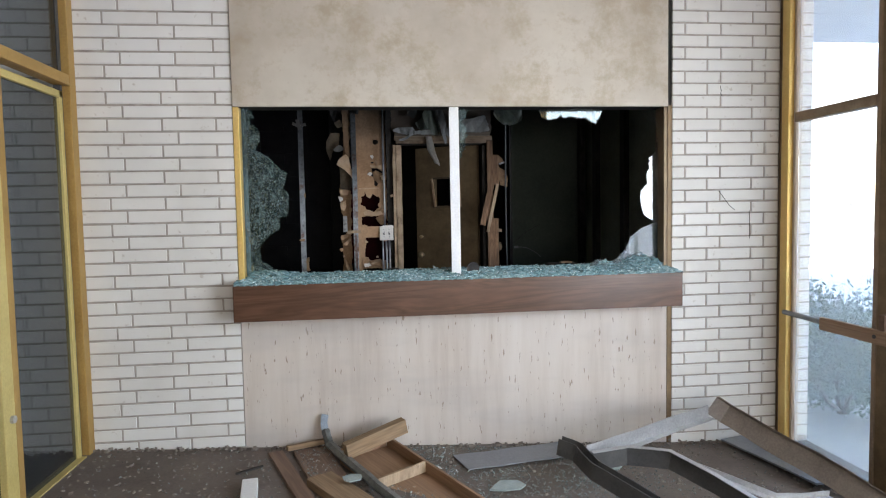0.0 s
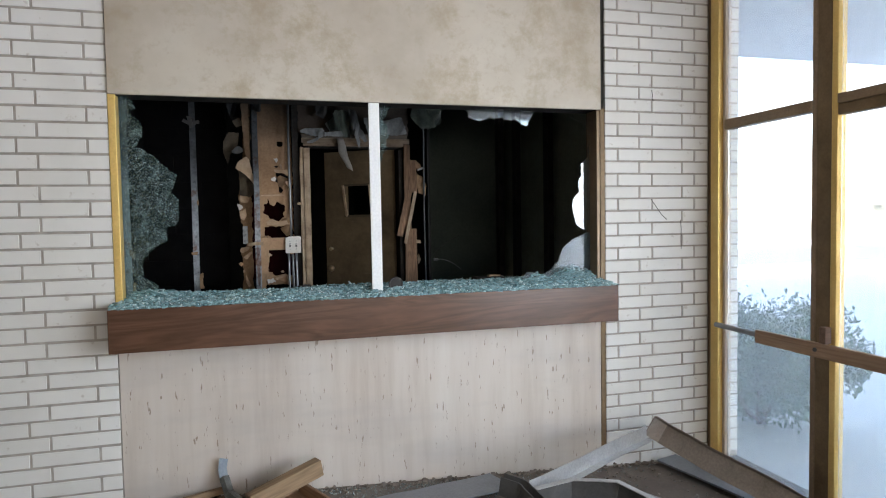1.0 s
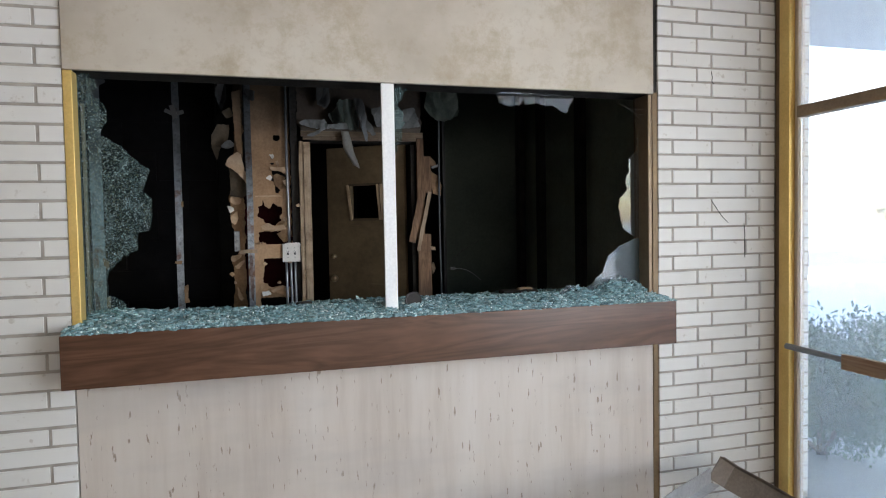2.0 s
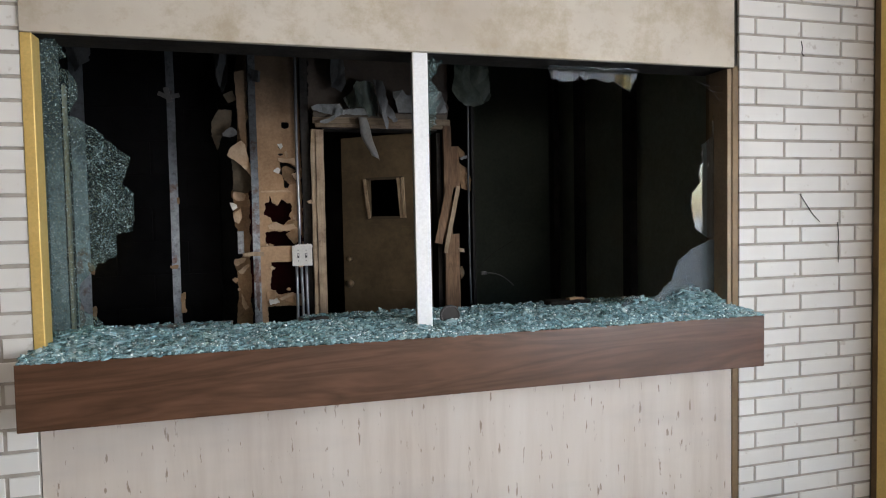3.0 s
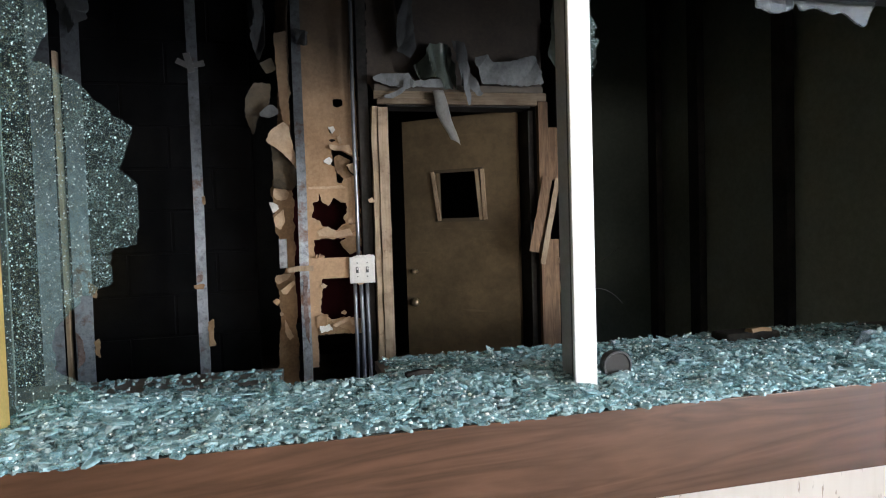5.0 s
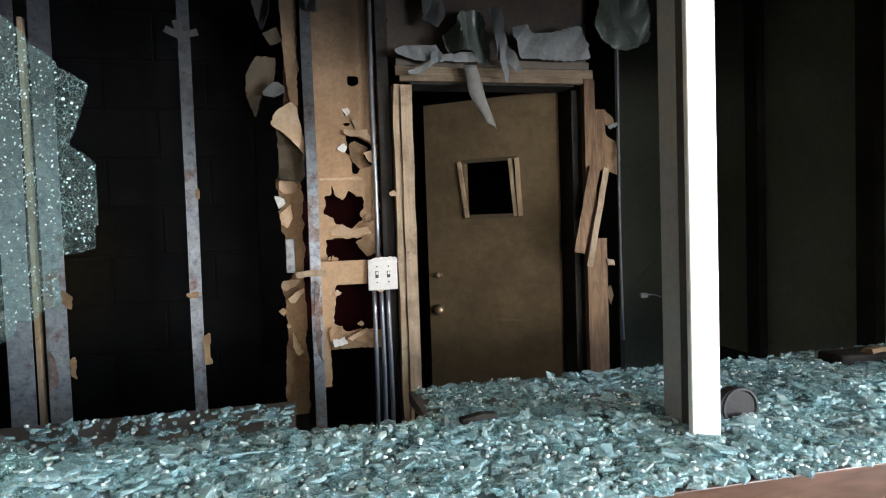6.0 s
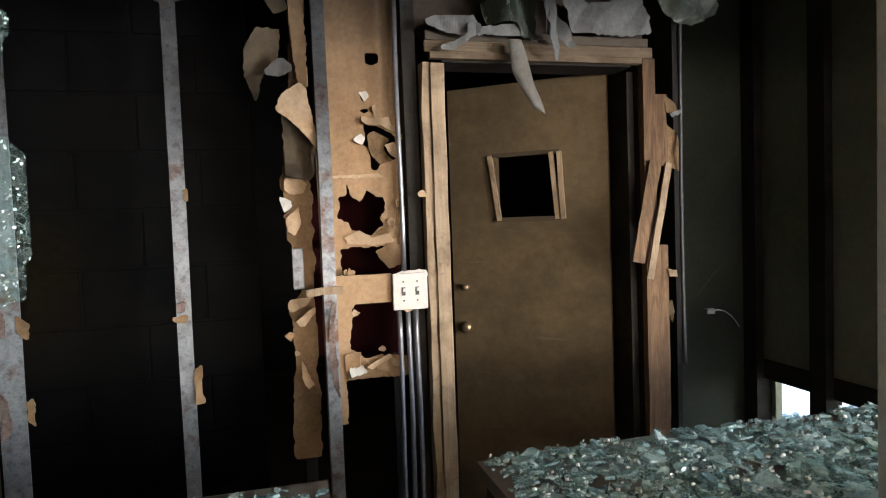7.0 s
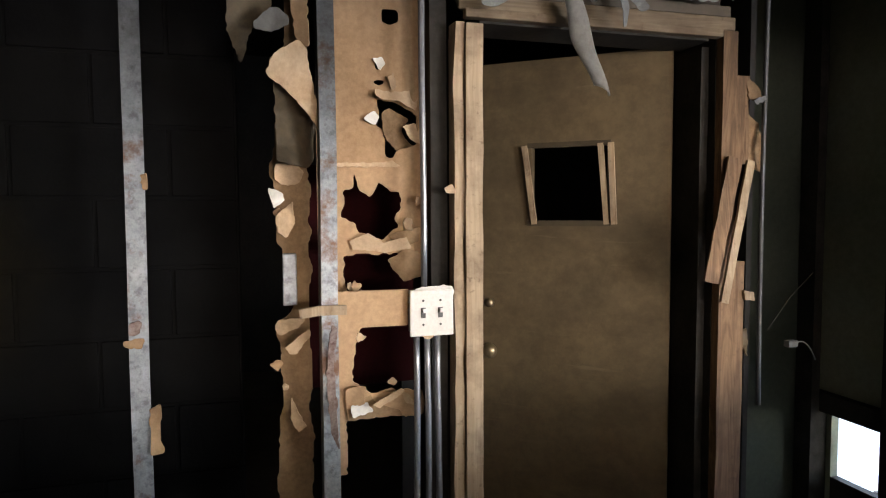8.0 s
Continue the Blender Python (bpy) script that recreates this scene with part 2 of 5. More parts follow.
add_soot_shade(M_HEADWOOD, 1.8, 2.5)


def mat_block():
    """Sooty concrete block with one paler patch."""
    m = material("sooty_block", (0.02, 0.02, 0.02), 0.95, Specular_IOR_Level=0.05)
    co = coords(m)
    far = node(m, "ShaderNodeVectorMath")
    far.operation = "DISTANCE"
    far.inputs[1].default_value = (-1.34, 5.255, 1.60)
    link(m, mix(m, 0.35, co, noise_tex(m, co, 5, 5), "ADD"), far.inputs[0])
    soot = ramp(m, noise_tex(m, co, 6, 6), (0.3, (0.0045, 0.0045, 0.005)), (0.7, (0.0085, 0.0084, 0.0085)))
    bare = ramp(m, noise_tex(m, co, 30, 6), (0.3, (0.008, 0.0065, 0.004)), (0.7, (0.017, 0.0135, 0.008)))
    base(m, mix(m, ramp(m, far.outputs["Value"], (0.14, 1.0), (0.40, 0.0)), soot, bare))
    bump(m, noise_tex(m, co, 90), 0.4, 0.002)
    return m


M_BLOCK = mat_block()


def mat_crumb(name, colour, clear):
    """Crumbs of toughened glass: glossy faces, partly milky with cracks, partly seen through."""
    m = material(name, colour, 0.09, 0.0, IOR=1.6, Specular_IOR_Level=1.0)
    nt = m.node_tree
    isl = nt.nodes.new("ShaderNodeNewGeometry").outputs["Random Per Island"]
    c = ramp(m, isl, (0.0, tuple(v * 0.7 for v in colour)), (0.5, colour), (0.95, tuple(min(0.97, v * 1.12) for v in colour)), (1.0, (0.92, 0.96, 0.96)))
    milk = noise_tex(m, coords(m), 170, 3, 0.6)
    base(m, mix(m, ramp(m, milk, (0.5, 0.0), (0.72, 0.6)), c, (0.88, 0.95, 0.95)))
    tr = node(m, "ShaderNodeBsdfTransparent")
    tr.inputs[0].default_value = (0.86, 0.95, 0.955, 1)
    ms = node(m, "ShaderNodeMixShader")
    link(m, ramp(m, milk, (0.35, 1.0 - clear * 1.25), (0.65, 1.0 - clear * 0.7)), ms.inputs[0])
    link(m, tr.outputs[0], ms.inputs[1])
    link(m, nt.nodes["Principled BSDF"].outputs[0], ms.inputs[2])
    link(m, ms.outputs[0], nt.nodes["Material Output"].inputs[0])
    return m


M_CRUMB = mat_crumb("glass_crumbs", (0.38, 0.62, 0.66), 0.55)
M_CLEAR = mat_crumb("clear_glass_crumbs", (0.68, 0.86, 0.89), 0.7)
M_CRUMBBED = mat_speckled("glass_dust_bed", (0.13, 0.18, 0.19), (0.34, 0.46, 0.48), 0.2, 22, 160, 0, 1.0)


def mat_crazed(name, tint):
    """Shattered toughened glass: a net of fine cracks, part clear, part milky."""
    m = material(name, tint, 0.08, 0.0, IOR=1.5)
    nt = m.node_tree
    co = coords(m)
    warp = mix(m, 0.012, co, noise_tex(m, co, 30, 3), "ADD")
    cells = node(m, "ShaderNodeTexVoronoi", Scale=120.0)
    cells.feature = "DISTANCE_TO_EDGE"
    tone = node(m, "ShaderNodeTexVoronoi", Scale=120.0)
    for v in (cells, tone):
        link(m, warp, v.inputs["Vector"])
    pale = ramp(m, tone.outputs["Color"], (0.2, tuple(v * 0.6 for v in tint)), (0.6, tint), (0.78, (0.50, 0.64, 0.64)))
    base(m, mix(m, ramp(m, cells.outputs[0], (0.02, 1.0), (0.06, 0.0)), pale, (0.52, 0.68, 0.68)))
    bump(m, tone.outputs["Color"], 0.8, 0.003)
    crack = ramp(m, cells.outputs[0], (0.010, 0.38), (0.045, 0.0))
    milky = ramp(m, noise_tex(m, co, 9, 4), (0.40, 0.02), (0.75, 0.09))
    body = mix(m, ramp(m, tone.outputs["Color"], (0.76, 0.0), (0.82, 1.0)), milky, (0.08, 0.08, 0.08), "LIGHTEN")
    crack = mix(m, 1.0, crack, ramp(m, noise_tex(m, co, 14, 5, 0.65), (0.34, 0.3), (0.6, 1.0)), "MULTIPLY")
    # Sparkle is painted: white specks in the colour, as glints on the cracks.
    spark = node(m, "ShaderNodeTexVoronoi", Scale=430.0)
    link(m, warp, spark.inputs["Vector"])
    glint = ramp(m, spark.outputs["Color"], (0.875, 0.0), (0.90, 0.9))
    base(m, mix(m, glint, m.node_tree.nodes["Principled BSDF"].inputs["Base Color"].links[0].from_socket, (0.80, 0.88, 0.88)))
    body = mix(m, 1.0, body, glint, "LIGHTEN")
    tr = node(m, "ShaderNodeBsdfTransparent")
    tr.inputs[0].default_value = (0.76, 0.86, 0.85, 1)
    ms = node(m, "ShaderNodeMixShader")
    link(m, mix(m, 1.0, crack, body, "LIGHTEN"), ms.inputs[0])
    link(m, tr.outputs[0], ms.inputs[1])
    link(m, nt.nodes["Principled BSDF"].outputs[0], ms.inputs[2])
    link(m, ms.outputs[0], nt.nodes["Material Output"].inputs[0])
    return m


M_CRAZED = mat_crazed("crazed_glass", (0.14, 0.24, 0.24))


def mat_pane(name, film, tint, film_colour):
    """Window pane with a film of dust and smears."""
    m = material(name, tint, 0.02, 0.0, IOR=1.45, Transmission_Weight=1.0)
    nt = m.node_tree
    co = coords(m)
    d = node(m, "ShaderNodeBsdfDiffuse")
    d.inputs[0].default_value = (*film_colour, 1)
    t = node(m, "ShaderNodeBsdfTranslucent")
    t.inputs[0].default_value = (*film_colour, 1)
    both = node(m, "ShaderNodeMixShader", Fac=0.6)
    link(m, d.outputs[0], both.inputs[1])
    link(m, t.outputs[0], both.inputs[2])
    ms = node(m, "ShaderNodeMixShader")
    f = mix(m, 0.5, ramp(m, noise_tex(m, co, 1.6, 6), (0.35, film * 0.4), (0.7, film)), ramp(m, noise_tex(m, coords(m, (9, 9, 2)), 3.0, 8, 0.75), (0.35, film * 0.6), (0.75, film * 1.2)))
    link(m, f, ms.inputs[0])
    link(m, nt.nodes["Principled BSDF"].outputs[0], ms.inputs[1])
    link(m, both.outputs[0], ms.inputs[2])
    link(m, ms.outputs[0], nt.nodes["Material Output"].inputs[0])
    return m


M_PANE = mat_pane("dusty_pane", 0.23, (0.95, 0.97, 0.98), (0.80, 0.90, 1.0))
M_PANEDARK = mat_pane("smoked_pane", 0.06, (0.19, 0.22, 0.24), (0.25, 0.29, 0.33))
M_REMNANT = mat_pane("grey_remnant_glass", 0.10, (0.75, 0.82, 0.82), (0.4, 0.45, 0.47))
M_REMNANT.node_tree.nodes["Principled BSDF"].inputs["IOR"].default_value = 1.9
# Grey film stands in for what this cracked corner glass reflects.
M_CORNER = mat_pane("cracked_reflecting_glass", 0.55, (0.72, 0.80, 0.82), (0.26, 0.33, 0.36))

# ---------------------------------------------------------------- mesh helpers


def box(bm, x0, x1, y0, y1, z0, z1, bevel=0.0):
    vs = [bm.verts.new((x, y, z)) for z in (z0, z1) for y in (y0, y1) for x in (x0, x1)]
    fs = [bm.faces.new([vs[i] for i in q]) for q in ((0, 2, 3, 1), (4, 5, 7, 6), (0, 1, 5, 4), (2, 6, 7, 3), (0, 4, 6, 2), (1, 3, 7, 5))]
    if bevel:
        es = list({e for f in fs for e in f.edges})
        bmesh.ops.bevel(bm, geom=es, offset=bevel, segments=2, affect="EDGES", profile=0.5)
    return vs


def mesh_of(bm, name, mat, smooth=False):
    me = bpy.data.meshes.new(name)
    bmesh.ops.recalc_face_normals(bm, faces=bm.faces)
    bm.to_mesh(me)
    bm.free()
    if mat:
        me.materials.append(mat)
    if smooth:
        for p in me.polygons:
            p.use_smooth = True
    return me


def part(name, bm, mat, parent=None, label="", smooth=False):
    ob = new(name, mesh_of(bm, name, mat, smooth))
    ob.parent = parent
    return tagged(ob, label) if label else ob


def block(name, mat, x0, x1, y0, y1, z0, z1, parent=None, label="", bevel=0.0):
    bm = bmesh.new()
    box(bm, x0, x1, y0, y1, z0, z1, bevel)
    return part(name, bm, mat, parent, label)


def thing(name, label, category, place=(0, 0, 0), group="", kind=""):
    ob = new(name)
    ob.location = place
    return tagged(ob, label, category, group, kind)


def structure(ob, label, category):
    return tagged(ob, label, category, kind="structure")


def sweep(bm, pts, profile, up=(0, 0, 1)):
    """Sweep a closed profile of (side, up) offsets along a polyline."""
    pts = [Vector(p) for p in pts]
    rings = []
    for k, p in enumerate(pts):
        t = (pts[min(k + 1, len(pts) - 1)] - pts[max(k - 1, 0)]).normalized()
        u = Vector(up)
        side = t.cross(u).normalized()
        u = side.cross(t).normalized()
        rings.append([bm.verts.new(p + side * a + u * b) for a, b in profile])
    n = len(profile)
    for r, q in zip(rings, rings[1:]):
        for j in range(n):
            bm.faces.new((r[j], r[(j + 1) % n], q[(j + 1) % n], q[j]))
    bm.faces.new(rings[0])
    bm.faces.new(rings[-1][::-1])


def round_profile(r, n=8):
    return [(r * math.cos(2 * math.pi * k / n), r * math.sin(2 * math.pi * k / n)) for k in range(n)]


def angle_profile(w, h, t=0.004):
    """An L-shaped strip: a flat of width w and a leg of height h."""
    return [(0, 0), (w, 0), (w, t), (t, t), (t, h), (0, h)]


def channel_profile(w, h, t=0.004):
    return [(-w / 2, 0), (w / 2, 0), (w / 2, h), (w / 2 - t, h), (w / 2 - t, t), (-w / 2 + t, t), (-w / 2 + t, h), (-w / 2, h)]


def inside_poly(pts, amp=0.0, freq=30.0, seed=0.0):
    """Test for a place within an outline whose edge is frayed by noise."""
    def test(x, z):
        if amp:
            v = noise.noise_vector(Vector((x * freq, z * freq, seed)))
            w = noise.noise_vector(Vector((x * freq * 2.7, z * freq * 2.7, seed + 9)))
            x, z = x + amp * (v.x + 0.5 * w.x), z + amp * (v.y + 0.5 * w.y)
        hit = False
        for (x0, z0), (x1, z1) in zip(pts, pts[1:] + pts[:1]):
            if (z0 > z) != (z1 > z) and x < (x1 - x0) * (z - z0) / (z1 - z0) + x0:
                hit = not hit
        return hit
    return test


def torn_sheet(bm, inside, depth, x0, x1, z0, z1, step, thick, smooth=2):
    """A thin upright sheet cut along a frayed outline: depth(x, z) gives its y."""
    nx, nz = int(round((x1 - x0) / step)), int(round((z1 - z0) / step))
    made = {}
    first = len(bm.faces)

    def vert(i, k):
        if (i, k) not in made:
            x, z = x0 + i * step, z0 + k * step
            made[i, k] = bm.verts.new((x, depth(x, z), z))
        return made[i, k]
    faces = []
    for i in range(nx):
        for k in range(nz):
            if inside(x0 + (i + 0.5) * step, z0 + (k + 0.5) * step):
                faces.append(bm.faces.new((vert(i, k), vert(i + 1, k), vert(i + 1, k + 1), vert(i, k + 1))))
    for _ in range(smooth):
        edge = {}
        for v in made.values():
            near = [e.other_vert(v).co for e in v.link_edges if len(e.link_faces) == 1]
            if near:
                edge[v] = (v.co + sum(near, Vector()) / len(near)) / 2
        for v, co in edge.items():
            v.co = co
    if thick:
        bmesh.ops.recalc_face_normals(bm, faces=faces)
        bmesh.ops.solidify(bm, geom=faces, thickness=thick)


def flat_depth(y, amp=0.0, freq=6.0, seed=0.0):
    return lambda x, z: y + (amp * noise.noise(Vector((x * freq, z * freq, seed))) if amp else 0.0)


def chunks(name, places, size, mat, flat=(0.5, 1.0), seed=1, smooth=False):
    """Many small irregular lumps as one mesh; places are rows of x, y, z of their undersides."""
    rng = np.random.default_rng(seed)
    p = np.asarray(places, float)
    n = len(p)
    corner = np.array([(x, y, z) for z in (-1, 1) for y in (-1, 1) for x in (-1, 1)], float) * 0.5
    s = rng.uniform(size[0], size[1], (n, 1, 1)) * np.stack([rng.uniform(0.7, 1.4, n), rng.uniform(0.6, 1.2, n), rng.uniform(flat[0], flat[1], n)], 1)[:, None, :]
    v = corner[None] * s * rng.uniform(0.6, 1.25, (n, 8, 3))
    a, b = rng.uniform(0, 2 * np.pi, n), rng.normal(0, 0.35, n)
    ca, sa, cb, sb = np.cos(a), np.sin(a), np.cos(b), np.sin(b)
    x, y, z = v[..., 0].copy(), v[..., 1].copy(), v[..., 2].copy()
    y, z = y * cb[:, None] - z * sb[:, None], y * sb[:, None] + z * cb[:, None]
    x, y = x * ca[:, None] - y * sa[:, None], x * sa[:, None] + y * ca[:, None]
    z = z - z.min(1, keepdims=True)
    v = np.stack([x, y, z], 2) + p[:, None, :]
    quads = np.array([(0, 2, 3, 1), (4, 5, 7, 6), (0, 1, 5, 4), (2, 6, 7, 3), (0, 4, 6, 2), (1, 3, 7, 5)])
    f = (quads[None] + 8 * np.arange(n)[:, None, None]).reshape(-1, 4)
    me = bpy.data.meshes.new(name)
    me.from_pydata(v.reshape(-1, 3).tolist(), [], f.tolist())
    me.materials.append(mat)
    me.polygons.foreach_set("use_smooth", [smooth] * len(me.polygons))
    return new(name, me)


# ---------------------------------------------------------------- setting
WALL = 3.2                # front of the brickwork
X_L, X_R = -1.985, 2.41   # the two glazed sides
CEIL = 3.05
GLASS = 3.30              # plane of the hatch glass


def floor_z(x):
    return 0.066 - 0.048 * max(-2.6, min(2.6, x))


bm = bmesh.new()
xs = [-6, -2.6, -1.3, 0, 1.3, 2.6]
vs = [[bm.verts.new((x, y, floor_z(x))) for y in (-6.2, 0, 3.5, 9.5)] for x in xs]
for a, b in zip(vs, vs[1:]):
    for j in range(3):
        bm.faces.new((a[j], b[j], b[j + 1], a[j + 1]))
floor = structure(part("floor", bm, M_FLOOR), "dirty brown concrete floor strewn with broken glass", "floor")
structure(block("ceiling", M_CEIL, -5.2, 2.55, -6.2, 3.4, CEIL, CEIL + 0.12), "plain painted ceiling of the entrance", "ceiling")

wall = structure(block("wall_brick_west", M_MORTAR, -5.0, -1.084, WALL + 0.0045, WALL + 0.2, -0.2, CEIL - 0.002), "white glazed brick wall with brown mortar joints", "wall")
wall_e = structure(block("wall_brick_east", M_MORTAR, 1.640, 2.60, WALL + 0.0045, WALL + 0.2, -0.3, CEIL - 0.002), "white glazed brick wall with brown mortar joints", "wall")
upper = structure(block("wall_upper_panel", M_PLASTER, -1.08, 1.602, WALL - 0.012, WALL + 0.012, 2.17, CEIL - 0.002, bevel=0.002), "beige board over the hatch with brown damp stains", "wall panel")
structure(block("wall_header", M_CHAR, -1.08, 1.637, WALL + 0.013, WALL + 0.2, 2.18, CEIL - 0.002), "charred header behind the board", "wall")
lower = structure(block("wall_lower_panel", M_TRAV, -1.08, 1.606, WALL + 0.012, WALL + 0.18, -0.2, 1.09), "pale travertine-patterned panel under the counter", "wall panel")
structure(block("trim", M_BRONZE, 1.607, 1.637, WALL + 0.006, WALL + 0.18, -0.2, 2.179), "brown wooden trim strip beside the panel", "trim")

# counter through the hatch
counter = thing("counter", "dark walnut laminate counter ledge covered with broken glass", "counter")
block("apron", M_WALNUT, -1.09, 1.63, 3.045, 3.07, 0.915, 1.125, counter, "walnut laminate front board", 0.002)
M_TOP = mat_speckled("worn_counter_top", (0.10, 0.08, 0.07), (0.19, 0.16, 0.145), 0.6, 6, 70)
block("top", M_TOP, -1.09, 1.63, 3.071, 3.199, 1.095, 1.122, counter)
block("top", M_TOP, -1.079, 1.605, 3.199, 3.41, 1.095, 1.122, counter)
block("top", M_TOP, -1.40, -0.50, 3.411, 3.785, 1.095, 1.122, counter)
block("top", M_TOP, -0.50, -0.22, 3.41, 3.50, 1.095, 1.122, counter)
block("top", M_TOP, -0.22, 1.75, 3.411, 3.775, 1.095, 1.122, counter)
block("bearer", M_CHAR, -1.42, -0.51, 3.40, 3.76, 1.0, 1.094, counter)
block("bearer", M_CHAR, -0.21, 1.7, 3.40, 3.75, 1.0, 1.094, counter)

# hatch frame
M_TANBRONZE = mat_speckled("tan_bronze", (0.22, 0.15, 0.09), (0.34, 0.24, 0.15), 0.5, 6, 90, 0.3)
M_DARKJAMB = mat_speckled("dark_bronze", (0.04, 0.03, 0.02), (0.085, 0.062, 0.04), 0.5, 6, 90, 0.3)
hatch = thing("hatch_frame", "gold and white metal frame of the broken serving hatch", "window frame", kind="structure")
block("jamb", M_GOLD, -1.083, -1.048, WALL - 0.004, WALL + 0.07, 1.123, 2.169, hatch, "gold anodised jamb", 0.003)
block("glazing_channel", M_DARKJAMB, -1.078, -1.060, WALL + 0.07, WALL + 0.13, 1.123, 2.169, hatch)
block("jamb", M_TANBRONZE, 1.584, 1.606, WALL + 0.010, WALL + 0.13, 1.123, 2.169, hatch, "dull bronze jamb", 0.003)
block("mullion", M_WHITE, 0.201, 0.260, WALL, WALL + 0.014, 1.123, 2.169, hatch, "white painted mullion face", 0.003)
block("mullion_web", M_DARKMETAL, 0.222, 0.243, WALL + 0.014, WALL + 0.065, 1.123, 2.169, hatch)
block("mullion_box", M_GREYPAINT, 0.221, 0.254, WALL + 0.065, WALL + 0.125, 1.123, 2.169, hatch, "grey rear half of the mullion", 0.003)


# glazed sides of the entrance
def bar(name, mat, x, half, y0, y1, z0, z1, parent, label=""):
    return block(name, mat, x - half, x + half, y0, y1, z0, z1, parent, label, 0.004)


def pane(mat, x, y0, y1, z0, z1, parent):
    p = block("pane", mat, x - 0.003, x + 0.003, y0, y1, z0, z1, parent)
    p.visible_shadow = False
    return p


M_PALEBEAD = mat_speckled("pale_tan_bead", (0.52, 0.42, 0.32), (0.64, 0.54, 0.43), 0.6, 6, 90)
sf = thing("storefront_east", "gold anodised storefront with large dusty panes", "storefront", kind="structure")
bar("post", M_BRONZE, X_R, 0.045, 3.160, 3.198, -0.2, CEIL, sf, "dull bronze wall post")
bar("post", M_GOLD, X_R - 0.012, 0.045, 3.090, 3.159, -0.2, CEIL, sf)
bar("glazing_bead", M_PALEBEAD, X_R, 0.024, 3.066, 3.089, -0.2, CEIL, sf, "pale tan glazing bead")
bar("mullion", M_TANBRONZE, X_R, 0.03, 2.385, 2.415, -0.2, CEIL, sf)
bar("mullion", M_BRONZE, X_R - 0.002, 0.026, 2.298, 2.384, -0.2, CEIL, sf, "dark recessed mullion core")
bar("mullion", M_GOLD, X_R, 0.03, 2.262, 2.297, -0.2, CEIL, sf)
bar("transom", M_TANBRONZE, X_R, 0.035, 2.416, 3.065, 2.05, 2.11, sf)
bar("transom", M_TANBRONZE, X_R, 0.035, 1.2, 2.261, 2.065, 2.115, sf)
bar("door_head", M_BRONZE, X_R, 0.03, 1.2, 2.261, 2.01, 2.064, sf)
bar("bottom_rail", M_BRONZE, X_R, 0.03, 2.416, 3.065, -0.2, -0.035, sf)
pane(M_PANE, X_R, 2.416, 3.065, 2.11, CEIL, sf)
pane(M_PANE, X_R, 2.416, 3.065, -0.035, 2.05, sf)
pane(M_PANE, X_R, 1.2, 2.261, 2.116, CEIL, sf)
pane(M_PANE, X_R, 1.2, 2.261, -0.02, 2.009, sf)
bar("post", M_GOLD, X_R, 0.05, 1.1, 1.199, -0.2, CEIL, sf)
bar("post", M_GOLD, X_R, 0.05, -2.5, -2.4, -0.2, CEIL, sf)
block("side_wall", M_CEIL, X_R - 0.05, X_R + 0.05, -6.0, -2.5, -0.2, CEIL, sf)
rail = thing("push_bar", "grey metal push bar across the storefront glass", "push bar")
bm = bmesh.new()
sweep(bm, [(X_R - 0.07, 3.09, 0.843), (X_R - 0.07, 2.68, 0.838)], round_profile(0.016, 10))
sweep(bm, [(X_R - 0.07, 3.06, 0.842), (X_R - 0.045, 3.11, 0.842)], round_profile(0.012, 8))
part("bar", bm, M_SHEET, rail)
plank = thing("nailed_plank", "narrow brown plank fixed across the storefront door", "plank")
M_PLANKWOOD = mat_wood("dusty_plank_wood", (0.27, 0.165, 0.10), (0.42, 0.28, 0.18), 0.7, (14, 1.0, 14))
nb = block("board", M_PLANKWOOD, X_R - 0.095, X_R - 0.068, 1.25, 2.735, 0.795, 0.87, plank, "", 0.004)
bm = bmesh.new()
box(bm, X_R - 0.092, X_R - 0.052, 2.262, 2.30, 0.871, 0.955, 0.004)
part("cleat", bm, M_BROWNWOOD, plank)
bm = bmesh.new()
sweep(bm, [(X_R - 0.1, 2.32, 0.835), (X_R - 0.093, 2.32, 0.835)], round_profile(0.011, 10), (0, 0, 1))
part("bolt", bm, M_DARKMETAL, nb)

sfw = thing("storefront_west", "yellowed gold storefront with a dark smoked pane", "storefront", kind="structure")
M_OCHRE = mat_speckled("yellowed_gold", (0.33, 0.19, 0.05), (0.44, 0.275, 0.085), 0.5, 4, 90, 0.25, 0.1)
M_YELLOW = mat_speckled("pale_yellow_metal", (0.45, 0.345, 0.11), (0.56, 0.45, 0.175), 0.5, 4, 90, 0.1, 0.1)
bar("post", M_OCHRE, X_L, 0.04, 3.125, 3.199, -0.1, CEIL, sfw)
bar("glazing_bead", M_YELLOW, X_L - 0.012, 0.02, 3.065, 3.10, 0.1, 2.24, sfw)
bar("channel", M_DARKMETAL, X_L - 0.02, 0.02, 3.101, 3.124, -0.1, CEIL, sfw)
bar("transom", M_OCHRE, X_L, 0.04, 1.4, 3.124, 2.275, 2.335, sfw)
bar("glazing_bead", M_YELLOW, X_L - 0.012, 0.02, 2.48, 3.10, 2.20, 2.24, sfw)
bar("bottom_rail", M_YELLOW, X_L, 0.035, 2.0, 3.10, 0.10, 0.165, sfw, "scuffed pale bottom rail")
pane(M_PANEDARK, X_L - 0.01, 2.456, 3.10, 0.165, 2.24, sfw)
pane(M_PANEDARK, X_L - 0.01, 1.4, 3.10, 2.335, CEIL, sfw)
bar("post", M_OCHRE, X_L, 0.04, -3.0, -2.9, -0.1, CEIL, sfw)
bar("post", M_OCHRE, X_L, 0.034, 2.405, 2.455, 0.1, 2.274, sfw)
